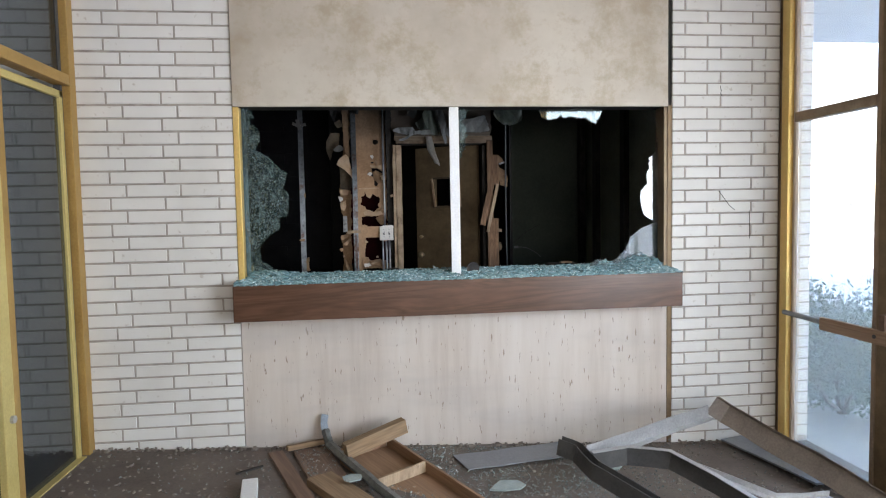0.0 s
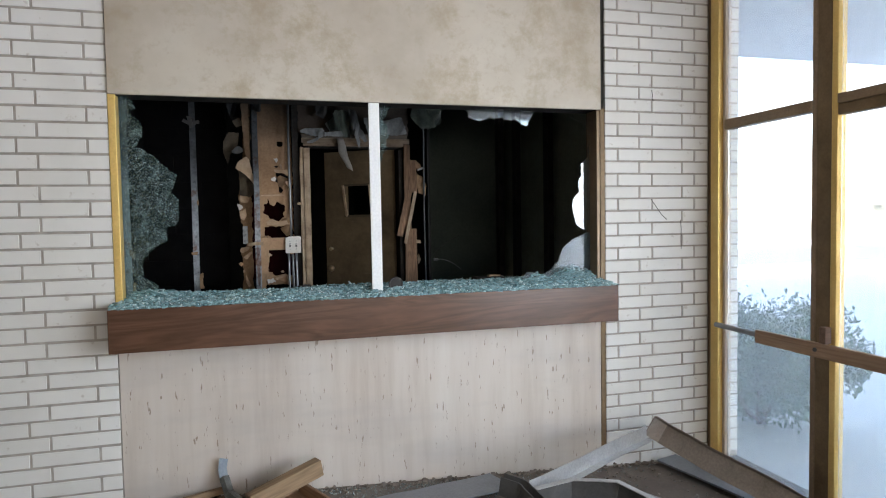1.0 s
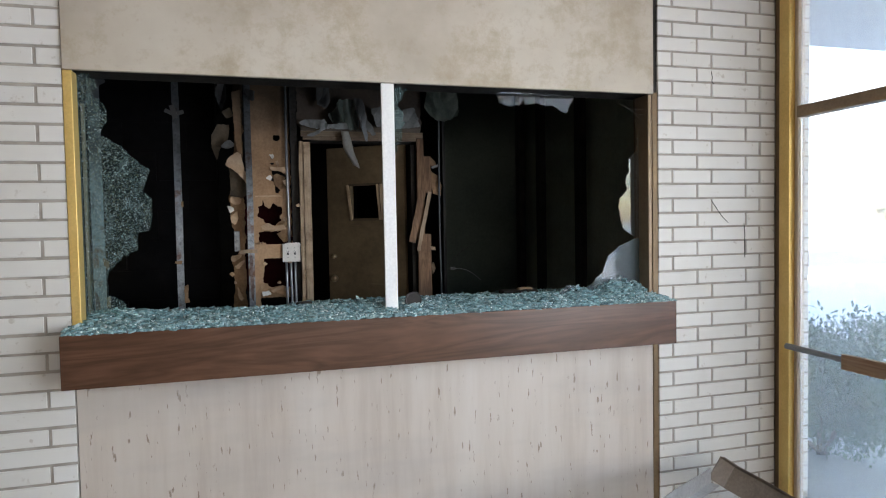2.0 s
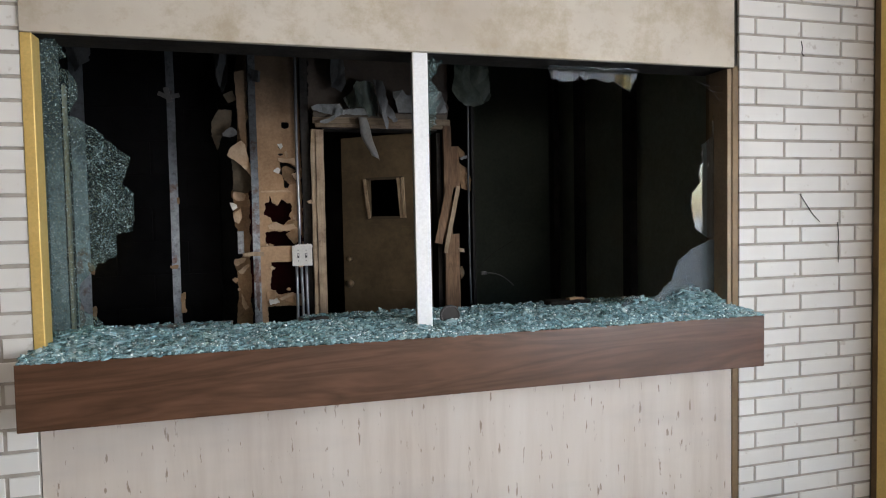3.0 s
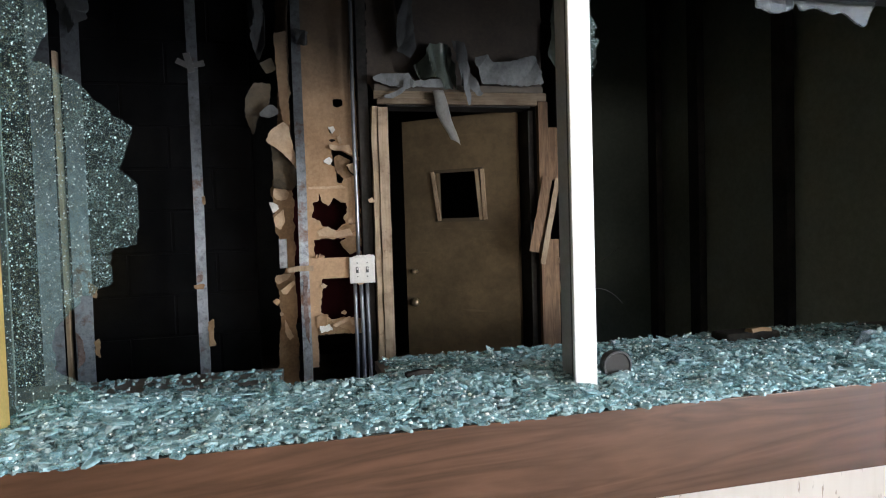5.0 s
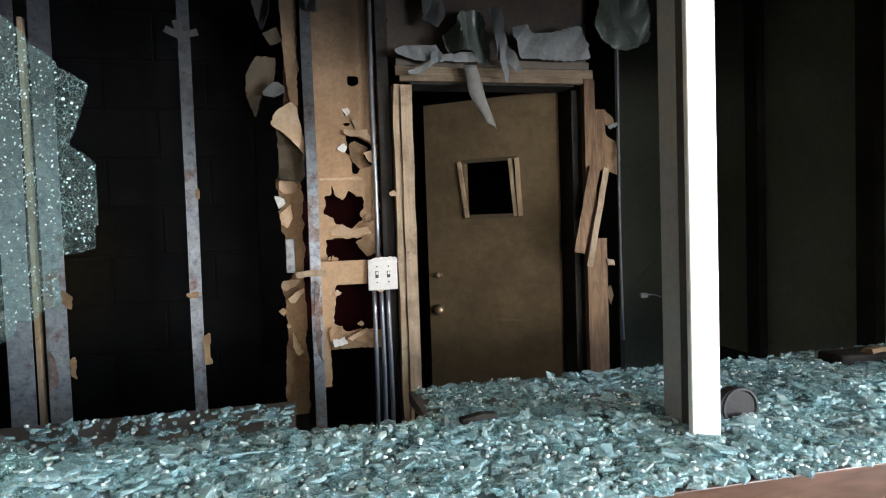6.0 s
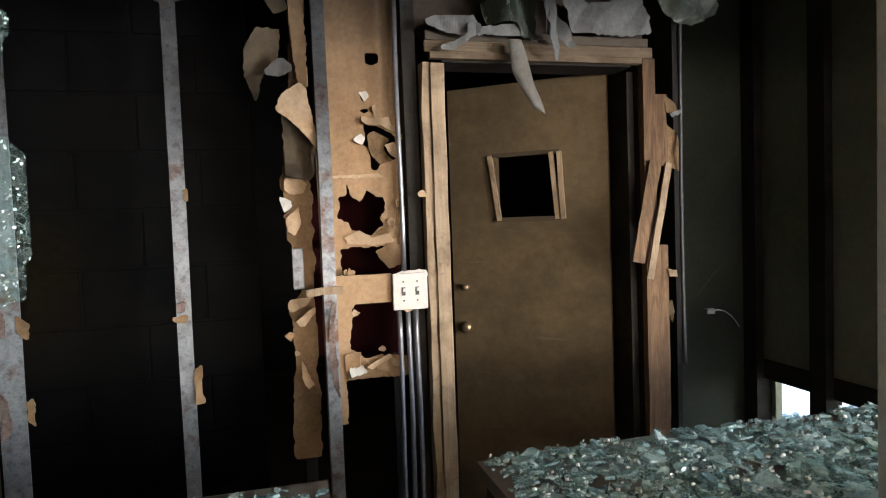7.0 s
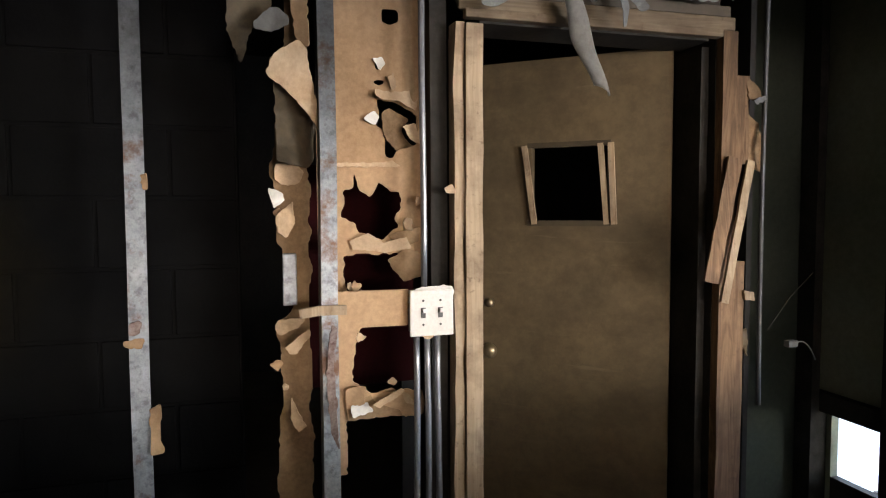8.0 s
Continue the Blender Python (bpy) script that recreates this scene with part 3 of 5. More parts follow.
leafw = thing("entrance_door", "pale yellow metal glazed door with a small lock", "door")
bar("stile", M_YELLOW, X_L + 0.005, 0.03, 2.31, 2.404, 0.15, 2.26, leafw)
bar("stile", M_YELLOW, X_L + 0.005, 0.03, 1.45, 1.55, 0.15, 2.26, leafw)
pane(M_PANEDARK, X_L, 1.55, 2.31, 0.25, 2.2, leafw)
bm = bmesh.new()
sweep(bm, [(X_L + 0.03, 2.37, 0.62), (X_L + 0.05, 2.37, 0.62)], round_profile(0.018, 12), (0, 0, 1))
part("lock", bm, M_TRIMMETAL, leafw)

# back of the entrance
structure(block("wall_south", M_CEIL, -2.1, 2.55, -6.2, -6.0, -0.2, CEIL - 0.002), "plain wall behind the entrance", "wall")
structure(block("wall_southwest", M_CEIL, -5.2, -2.1, -6.2, -6.0, -0.2, CEIL - 0.002), "plain wall of the side room", "wall")

# burnt room behind the hatch
structure(block("wall_room_north", M_SOOT, -5.0, 1.9, 9.3, 9.5, -0.2, 3.2), "soot-black far wall", "wall")
structure(block("wall_room_west", M_SOOT, -5.2, -5.0, -6.2, 9.5, -0.2, 3.2), "soot-black side wall", "wall")
structure(block("ceiling_room", M_SOOT, -5.2, 2.0, 3.403, 9.5, CEIL, CEIL + 0.15), "soot-black ceiling", "ceiling")
structure(block("wall_green_north", M_DARKGREEN, 0.95, 1.88, 5.421, 5.5, -0.2, CEIL - 0.002), "sooty green wall board toned dark for shade", "wall")
structure(block("wall_closing", M_SOOT, 0.93, 0.95, 4.80, 9.3, -0.2, CEIL - 0.002), "soot-black cross wall", "wall")
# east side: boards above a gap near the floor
gw = structure(block("wall_green_east", M_GREENWALL, 1.84, 1.88, 3.402, 5.42, 0.725, CEIL - 0.002), "sooty green boards toned lighter for grazing light, with a gap at the bottom", "wall")
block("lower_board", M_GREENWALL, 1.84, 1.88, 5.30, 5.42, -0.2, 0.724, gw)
block("sill_board", M_CHAR, 1.84, 1.88, 3.402, 5.299, -0.2, 0.42, gw)
block("rail", M_CHAR, 1.795, 1.839, 3.402, 5.41, 0.715, 0.80, gw, "charred wooden rail")
for y in (5.37, 4.95, 4.30):
    block("stud", M_CHAR, 1.75, 1.839, y - 0.045, y + 0.045, -0.2, 0.714, gw)
    block("stud", M_CHAR, 1.75, 1.794, y - 0.045, y + 0.045, 0.714, CEIL - 0.004, gw)

# metal studs of the stripped partition


def stud(x0, x1, y=4.66, mat=M_STUD, z1=CEIL - 0.004, label="bare galvanised wall stud with rust and scorch marks"):
    w = x1 - x0
    ob = thing("stud", label, "stud", ((x0 + x1) / 2, y, 0.0), "studs of the burnt partition")
    bm = bmesh.new()
    t = 0.003
    prof = [(-a, b) for a, b in ((-w / 2, 0), (w / 2, 0), (w / 2, 0.09), (w / 2 - 0.012, 0.09), (w / 2 - 0.012, 0.09 - t), (w / 2 - t, 0.09 - t), (w / 2 - t, t), (-w / 2, t))]
    zs = [0.02 + k * (z1 - 0.02) / 24 for k in range(25)]
    rings = []
    for z in zs:
        dx = 0.003 * noise.noise(Vector((z * 2.0, x0 * 9, 3)))
        rings.append([bm.verts.new((a + dx, b + 0.5 * dx, z)) for a, b in prof])
    for r, q in zip(rings, rings[1:]):
        for j in range(8):
            bm.faces.new((r[j], r[(j + 1) % 8], q[(j + 1) % 8], q[j]))
    bm.faces.new(rings[0])
    bm.faces.new(rings[-1])
    part("channel", bm, mat, ob)
    return ob


def chip(parent, mat, pts, y, thick=0.004, bend=0.02, seed=0.0, name="scrap", step=0.004, amp=0.003, label=""):
    """A scrap of torn board or paper with a frayed outline, in the parent's own space."""
    bm = bmesh.new()
    x0, x1 = min(p[0] for p in pts) - 0.01, max(p[0] for p in pts) + 0.01
    z0, z1 = min(p[1] for p in pts) - 0.01, max(p[1] for p in pts) + 0.01
    cx, cz, w = (x0 + x1) / 2, (z0 + z1) / 2, max(x1 - x0, 0.02)
    crng = random.Random(int(seed * 7) + 3)
    lean = bend / 0.02
    tx, tz, turn = crng.uniform(-0.5, 0.5) * lean, crng.uniform(-0.45, 0.45) * lean, crng.uniform(0, 3.14)

    def depth(x, z):
        u = ((x - cx) * math.cos(turn) + (z - cz) * math.sin(turn)) / w
        return y - 3.2 * bend * u * u + tx * (x - cx) + tz * (z - cz) + bend * 0.5 * noise.noise(Vector((x * 18, z * 18, seed)))
    torn_sheet(bm, inside_poly(pts, amp, 60, seed), depth, x0, x1, z0, z1, step, thick)
    return part(name, bm, mat, parent, label)


s1 = stud(-0.866, -0.824)
for pts, m, k in (([(-0.022, 1.36), (0.006, 1.37), (0.004, 1.335), (-0.018, 1.33)], M_RUST, 1), ([(-0.03, 1.322), (0.012, 1.326), (0.006, 1.30), (-0.028, 1.306)], M_SCORCH, 2), ([(0.018, 1.16), (0.045, 1.175), (0.038, 1.10), (0.05, 1.06), (0.02, 1.055)], M_SCORCH, 3), ([(0.016, 1.70), (0.03, 1.70), (0.028, 1.66), (0.016, 1.665)], M_SCORCH, 4)):
    chip(s1, m, pts, -0.006, 0.003, 0.006, k)
bm = bmesh.new()
sweep(bm, [(-0.06, -0.012, 2.27), (-0.01, -0.014, 2.245), (0.05, -0.012, 2.262)], [(-0.002, -0.012), (0.002, -0.012), (0.002, 0.012), (-0.002, 0.012)])
sweep(bm, [(-0.02, -0.018, 2.30), (0.0, -0.018, 2.22)], [(-0.014, -0.002), (0.014, -0.002), (0.014, 0.002), (-0.014, 0.002)], (0, 1, 0))
part("bracket", bm, M_DARKMETAL, s1, "bent metal clip")
s2 = stud(-0.433, -0.393, 4.655)
chip(s2, M_RUST, [(-0.008, 1.35), (0.012, 1.34), (0.006, 1.25), (0.013, 1.15), (0.008, 1.05), (-0.006, 1.08), (-0.012, 1.2)], -0.004, 0.002, 0.004, 5, "rust_patch")
s0 = stud(-1.344, -1.275)
chip(s0, M_SCORCH, [(0.02, 1.36), (0.06, 1.33), (0.05, 1.28), (0.025, 1.31)], -0.006, 0.003, 0.01, 6)
chip(s0, M_RUST, [(-0.035, 1.35), (-0.005, 1.38), (0.0, 1.30), (-0.03, 1.29)], -0.006, 0.003, 0.008, 7)
chip(s0, M_SCORCH, [(0.038, 1.11), (0.056, 1.12), (0.055, 1.04), (0.036, 1.05)], -0.004, 0.003, 0.004, 8)
chip(s0, M_RUST, [(-0.03, 1.16), (-0.004, 1.12), (0.0, 1.03), (-0.024, 1.0)], -0.006, 0.003, 0.006, 9)
stud(-1.468, -1.388)
tagged(block("batten", M_JAMB, -1.382, -1.366, 4.668, 4.70, 0.0, 2.3, None, "", 0.002), "thin scorched batten between two studs", "batten")
stud(-0.145, -0.100, 4.70, M_CHAR, label="soot-blackened stud beside the door frame")

# ---------------------------------------------------------------- torn board between the studs
board = thing("torn_board", "torn and punctured tan wallboard on the stripped partition", "wallboard")
holes = [inside_poly([(-0.332, 1.713), (-0.321, 1.67), (-0.29, 1.651), (-0.266, 1.691), (-0.238, 1.67), (-0.208, 1.666), (-0.208, 1.623), (-0.228, 1.595), (-0.215, 1.571), (-0.26, 1.536), (-0.323, 1.557), (-0.334, 1.58), (-0.373, 1.60), (-0.361, 1.631), (-0.363, 1.666), (-0.335, 1.672)], 0.004, 60, 7),
         inside_poly([(-0.257, 2.146), (-0.213, 2.145), (-0.21, 2.115), (-0.23, 2.102), (-0.257, 2.115)], 0.003, 50, 1),
         inside_poly([(-0.276, 2.008), (-0.252, 2.01), (-0.252, 1.99), (-0.27, 1.986)], 0.004, 60, 2),
         inside_poly([(-0.279, 1.957), (-0.251, 1.962), (-0.247, 1.951), (-0.271, 1.944)], 0.003, 60, 3),
         inside_poly([(-0.275, 1.909), (-0.216, 1.902), (-0.165, 1.868), (-0.165, 1.79), (-0.217, 1.777), (-0.225, 1.753), (-0.249, 1.757), (-0.249, 1.792), (-0.26, 1.834), (-0.274, 1.838), (-0.264, 1.877)], 0.004, 50, 4)]
gaps = [inside_poly([(-0.365, 1.495), (-0.20, 1.50), (-0.15, 1.47), (-0.15, 1.30), (-0.30, 1.29), (-0.362, 1.415)], 0.006, 26, 1),
        inside_poly([(-0.335, 1.40), (-0.335, 1.26), (-0.344, 1.157), (-0.30, 1.12), (-0.12, 1.12), (-0.12, 1.40)], 0.006, 24, 2),
        inside_poly([(-0.362, 1.055), (-0.10, 1.05), (-0.10, 0.0), (-0.362, 0.0)], 0.008, 40, 3)]


def board_in(x, z):
    return not (any(h(x, z) for h in holes) or any(g(x, z) for g in gaps) or x > -0.148 + 0.012 * noise.noise(Vector((z * 22, 0, 4))))


bm = bmesh.new()
torn_sheet(bm, board_in, lambda x, z: 4.785 - 0.012 * math.exp(-((x + 0.175) / 0.02) ** 2) + 0.006 * noise.noise(Vector((x * 9, z * 5, 0))), -0.43, -0.13, 0.9, 2.9, 0.005, 0.006)
part("sheet", bm, M_TAN, board)
left_in = inside_poly([(-0.50, 2.9), (-0.445, 2.9), (-0.455, 0.80), (-0.545, 0.80), (-0.543, 0.976), (-0.525, 1.116), (-0.534, 1.265), (-0.53, 1.33), (-0.50, 1.36), (-0.525, 1.5), (-0.535, 1.60), (-0.548, 1.72), (-0.535, 1.8), (-0.52, 1.95), (-0.50, 2.1), (-0.50, 2.5)], 0.011, 17, 5)
bm = bmesh.new()
torn_sheet(bm, left_in, flat_depth(4.79, 0.01, 8, 3), -0.58, -0.42, 0.78, 2.9, 0.005, 0.006)
part("sheet", bm, M_SCORCH, board, "burnt brown torn strip")
# curling paper round the holes and edges
for k, (pts, m, y, bend) in enumerate((
        ([(-0.313, 1.854), (-0.277, 1.879), (-0.266, 1.86), (-0.278, 1.838)], M_PLATE, 4.768, 0.010),
        ([(-0.282, 1.932), (-0.235, 1.925), (-0.17, 1.935), (-0.158, 1.922), (-0.168, 1.878), (-0.216, 1.902), (-0.278, 1.908)], M_PALETAN, 4.762, 0.012),
        ([(-0.245, 1.965), (-0.228, 1.975), (-0.22, 1.94), (-0.232, 1.93)], M_PALETAN, 4.765, 0.01),
        ([(-0.282, 2.014), (-0.258, 2.018), (-0.25, 2.0), (-0.262, 1.982)], M_PLATE, 4.77, 0.008),
        ([(-0.26, 1.873), (-0.236, 1.889), (-0.178, 1.862), (-0.20, 1.832), (-0.184, 1.801), (-0.162, 1.786), (-0.164, 1.75), (-0.217, 1.777), (-0.249, 1.807), (-0.26, 1.838)], M_SCORCH, 4.80, 0.03),
        ([(-0.205, 1.838), (-0.17, 1.85), (-0.152, 1.835), (-0.155, 1.79), (-0.18, 1.80)], M_PALETAN, 4.768, 0.012),
        ([(-0.385, 1.738), (-0.27, 1.741), (-0.21, 1.75), (-0.16, 1.742), (-0.2, 1.731), (-0.38, 1.728)], M_PALETAN, 4.774, 0.006),
        ([(-0.35, 1.535), (-0.30, 1.556), (-0.26, 1.53), (-0.20, 1.545), (-0.185, 1.515), (-0.25, 1.503), (-0.34, 1.512)], M_PALETAN, 4.758, 0.02),
        ([(-0.25, 1.55), (-0.16, 1.572), (-0.165, 1.53), (-0.21, 1.515)], M_SCORCH, 4.762, 0.02),
        ([(-0.245, 1.48), (-0.205, 1.51), (-0.165, 1.505), (-0.16, 1.44), (-0.2, 1.42), (-0.225, 1.45)], M_SCORCH, 4.77, 0.025),
        ([(-0.366, 1.142), (-0.312, 1.152), (-0.318, 1.10), (-0.345, 1.085), (-0.366, 1.09)], M_TAN, 4.76, 0.015),
        ([(-0.30, 1.10), (-0.22, 1.135), (-0.205, 1.128), (-0.225, 1.112), (-0.28, 1.088)], M_PALETAN, 4.750, 0.02),
        ([(-0.255, 1.15), (-0.24, 1.166), (-0.225, 1.152), (-0.235, 1.14)], M_PALETAN, 4.765, 0.02),
        ([(-0.225, 1.135), (-0.19, 1.11), (-0.182, 1.085), (-0.20, 1.09)], M_PALETAN, 4.76, 0.015),
        ([(-0.355, 1.095), (-0.31, 1.10), (-0.29, 1.075), (-0.35, 1.065)], M_PLATE, 4.758, 0.01),
        ([(-0.362, 1.10), (-0.24, 1.13), (-0.18, 1.10), (-0.18, 1.05), (-0.362, 1.055)], M_SCORCH, 4.778, 0.006))):
    chip(board, m, pts, y, 0.002, bend, 20 + k, "torn_paper", 0.003, 0.003)
bm = bmesh.new()
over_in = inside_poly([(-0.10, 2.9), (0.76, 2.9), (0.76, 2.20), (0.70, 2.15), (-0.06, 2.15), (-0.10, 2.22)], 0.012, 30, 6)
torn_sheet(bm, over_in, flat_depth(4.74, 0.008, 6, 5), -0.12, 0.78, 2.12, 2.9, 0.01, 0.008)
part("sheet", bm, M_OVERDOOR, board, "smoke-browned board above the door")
# loose flaps on the far left edge
for k, (pts, m, y, bend) in enumerate((
        ([(-0.581, 2.057), (-0.545, 2.087), (-0.52, 2.092), (-0.499, 2.07), (-0.499, 2.046), (-0.541, 2.037), (-0.58, 2.045)], M_PAPER, 4.665, 0.02),
        ([(-0.48, 2.017), (-0.460, 1.995), (-0.440, 1.90), (-0.425, 1.807), (-0.456, 1.848), (-0.49, 1.885), (-0.556, 1.927), (-0.535, 1.972)], M_PALETAN, 4.66, 0.03),
        ([(-0.51, 2.40), (-0.455, 2.42), (-0.452, 2.0), (-0.48, 2.02), (-0.492, 2.11)], M_TAN, 4.69, 0.008),
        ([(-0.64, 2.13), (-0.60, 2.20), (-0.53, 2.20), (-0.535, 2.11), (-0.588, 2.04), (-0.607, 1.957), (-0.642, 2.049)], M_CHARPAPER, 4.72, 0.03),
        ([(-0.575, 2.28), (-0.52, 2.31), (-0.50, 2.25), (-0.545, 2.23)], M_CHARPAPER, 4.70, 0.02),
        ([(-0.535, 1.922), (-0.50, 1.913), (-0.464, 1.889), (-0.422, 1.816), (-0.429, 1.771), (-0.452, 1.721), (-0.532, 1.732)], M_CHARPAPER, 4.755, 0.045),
        ([(-0.532, 1.733), (-0.488, 1.735), (-0.465, 1.71), (-0.475, 1.685), (-0.522, 1.68), (-0.54, 1.70)], M_PALETAN, 4.75, 0.03),
        ([(-0.556, 1.672), (-0.518, 1.658), (-0.516, 1.64), (-0.54, 1.618)], M_PLATE, 4.72, 0.02),
        ([(-0.54, 1.60), (-0.508, 1.628), (-0.495, 1.64), (-0.49, 1.58), (-0.51, 1.545), (-0.532, 1.56)], M_PALETAN, 4.73, 0.035),
        ([(-0.535, 1.345), (-0.47, 1.352), (-0.485, 1.325), (-0.535, 1.30), (-0.545, 1.32)], M_PALETAN, 4.71, 0.03),
        ([(-0.52, 1.275), (-0.462, 1.318), (-0.456, 1.305), (-0.495, 1.255), (-0.51, 1.258)], M_PALETAN, 4.70, 0.02),
        ([(-0.508, 1.15), (-0.49, 1.10), (-0.470, 1.056), (-0.49, 1.04), (-0.51, 1.08)], M_PALETAN, 4.74, 0.02))):
    chip(board, m, pts, y, 0.002, bend, 50 + k, "loose_flap", 0.004, 0.003)
srng = random.Random(21)
for k in range(9, 20):
    x, z = srng.choice(((-0.345, 1.27), (-0.35, 1.42), (-0.20, 1.53), (-0.17, 1.6), (-0.16, 1.9), (-0.53, 1.57), (-0.535, 1.2)))
    x, z = x + srng.uniform(-0.015, 0.015), z + srng.uniform(-0.05, 0.05)
    n, r = srng.randint(4, 6), srng.uniform(0.008, 0.018)
    a0 = srng.uniform(0, 6.28)
    pts = [(x + r * srng.uniform(0.5, 1.3) * math.cos(a0 + 6.28 * j / n), z + 1.3 * r * srng.uniform(0.5, 1.3) * math.sin(a0 + 6.28 * j / n)) for j in range(n)]
    chip(board, srng.choice((M_PALETAN, M_SCORCH, M_TAN)), pts, 4.775 - srng.uniform(0.01, 0.04), 0.002, srng.uniform(0.015, 0.04), 110 + k, "torn_paper", 0.003, 0.005)
tagged(block("metal_bracket", M_STUD, -0.522, -0.486, 4.765, 4.78, 1.37, 1.505, None, "", 0.003), "small grey metal box fixed behind the partition", "bracket")

xb = thing("cross_board", "torn tan cross board nailed between studs", "board")
chip(xb, M_TAN, [(-0.43, 1.416), (-0.392, 1.416), (-0.252, 1.415), (-0.214, 1.413), (-0.214, 1.32), (-0.335, 1.323), (-0.358, 1.286), (-0.363, 1.20), (-0.40, 1.20), (-0.43, 1.33)], 4.676, 0.012, 0.002, 200, "board", 0.004, 0.0012)
st = thing("nailed_stick", "short splintered stick nailed across the stud", "stick")
bm = bmesh.new()
sweep(bm, [(-0.487, 4.636, 1.368), (-0.44, 4.636, 1.374), (-0.375, 4.637, 1.373)], [(-0.006, -0.012), (0.006, -0.012), (0.006, 0.011), (-0.006, 0.011)])
part("stick", bm, M_JAMB, st)
rack = thing("red_rack", "dark red cloth-covered rack behind the torn board", "rack")
block("cover", M_RED, -0.50, -0.12, 5.02, 5.05, 1.08, 1.75, rack)
for x in (-0.48, -0.14):
    block("leg", M_SOOT, x - 0.02, x + 0.02, 5.02, 5.05, 0.05, 1.079, rack)
tagged(block("shelf_edge", M_RED, -0.372, -0.20, 4.80, 4.95, 1.495, 1.508), "dark red shelf edge behind the torn board", "shelf")

# conduits and switch
for k, (x, z0, z1) in enumerate(((-0.193, 0.06, 1.296), (-0.163, 0.06, 1.296), (-0.135, 0.06, 1.296), (-0.172, 1.414, CEIL - 0.004))):
    bm = bmesh.new()
    sweep(bm, [(x + 0.002 * math.sin(7 * z + k), 4.672, z) for z in np.linspace(z0, z1, 14)], round_profile(0.0085, 10), (0, 1, 0))
    tagged(part("conduit", bm, M_CHROME, None, "", True), "thin steel conduit beside the light switch", "conduit", "conduits")
plate = thing("light_switch", "cream double light switch plate with torn edges", "light switch")
bm = bmesh.new()
box(bm, -0.217, -0.103, 4.634, 4.642, 1.296, 1.414, 0.003)
cover = part("plate", bm, M_PLATE, plate)
block("back_box", M_STUD, -0.210, -0.110, 4.643, 4.69, 1.302, 1.408, plate)
chip(plate, M_PLATE, [(-0.20, 1.418), (-0.13, 1.424), (-0.105, 1.422), (-0.10, 1.40), (-0.21, 1.40)], 4.644, 0.002, 0.003, 81, "torn_edge")
chip(plate, M_PALETAN, [(-0.19, 1.30), (-0.15, 1.302), (-0.16, 1.287), (-0.18, 1.289)], 4.638, 0.002, 0.003, 82, "torn_edge")
for x in (-0.183, -0.138):
    block("slot", M_DARKMETAL, x - 0.006, x + 0.006, 4.6325, 4.634, 1.343, 1.369, cover)
    block("toggle", M_PLATE, x - 0.0035, x + 0.0035, 4.622, 4.6325, 1.357, 1.367, cover)
    for z in (1.326, 1.387):
        bm = bmesh.new()
        sweep(bm, [(x, 4.6335, z), (x, 4.632, z)], round_profile(0.003, 8))
        part("screw", bm, M_DARKMETAL, cover)

# ---------------------------------------------------------------- door frame and door
df = thing("door_frame", "scorched bare wooden door frame with split edges", "door frame")


def plank_part(name, mat, x0, x1, y0, y1, z0, z1, parent, wob=0.003, seed=0.0, label=""):
    """An upright board with slightly uneven long edges."""
    bm = bmesh.new()
    n = 26
    rings = []
    for k in range(n + 1):
        z = z0 + (z1 - z0) * k / n
        a = wob * noise.noise(Vector((z * 6, seed, 0)))
        b = wob * noise.noise(Vector((z * 7, seed, 5)))
        rings.append([bm.verts.new(p) for p in ((x0 + a, y0, z), (x1 + b, y0, z), (x1, y1, z), (x0, y1, z))])
    for r, q in zip(rings, rings[1:]):
        for j in range(4):
            bm.faces.new((r[j], r[(j + 1) % 4], q[(j + 1) % 4], q[j]))
    bm.faces.new(rings[0])
    bm.faces.new(rings[-1])
    return part(name, bm, mat, parent, label)


plank_part("jamb", M_JAMB, -0.066, -0.021, 4.64, 4.80, 0.03, 2.085, df, 0.004, 1)
plank_part("casing", M_JAMB, -0.094, -0.068, 4.652, 4.70, 0.03, 2.09, df, 0.011, 2, "split pale casing edge")
plank_part("jamb", M_CHAR, 0.672, 0.698, 4.70, 4.82, 0.03, 2.085, df, 0.002, 3, "near-black door stop")
plank_part("jamb", M_CASE, 0.704, 0.752, 4.645, 4.675, 0.03, 2.12, df, 0.004, 4, "rust-brown scorched jamb")
plank_part("jamb", M_CHAR, 0.702, 0.75, 4.676, 4.80, 0.03, 2.10, df, 0.002, 14, "near-black inner face of the jamb")
plank_part("casing", M_CASE, 0.754, 0.797, 4.652, 4.69, 0.03, 1.46, df, 0.006, 5)
plank_part("casing", M_CASE, 0.756, 0.808, 4.66, 4.68, 1.745, 2.0, df, 0.006, 6)
block("head", M_HEADWOOD, -0.066, 0.699, 4.64, 4.668, 2.100, 2.122, df, "", 0.002)
block("head_stop", M_CHAR, -0.02, 0.672, 4.669, 4.80, 2.094, 2.130, df, "near-black stop behind the head")
# Dark strip stands in for the shade between casing and hanging sheet.
block("head_casing", M_DARKDOOR, -0.075, 0.735, 4.658, 4.67, 2.163, 2.192, df, "dark strip painted as the shade above the casing")
block("head_casing", M_HEADWOOD, -0.08, 0.752, 4.656, 4.668, 2.124, 2.162, df, "", 0.003)
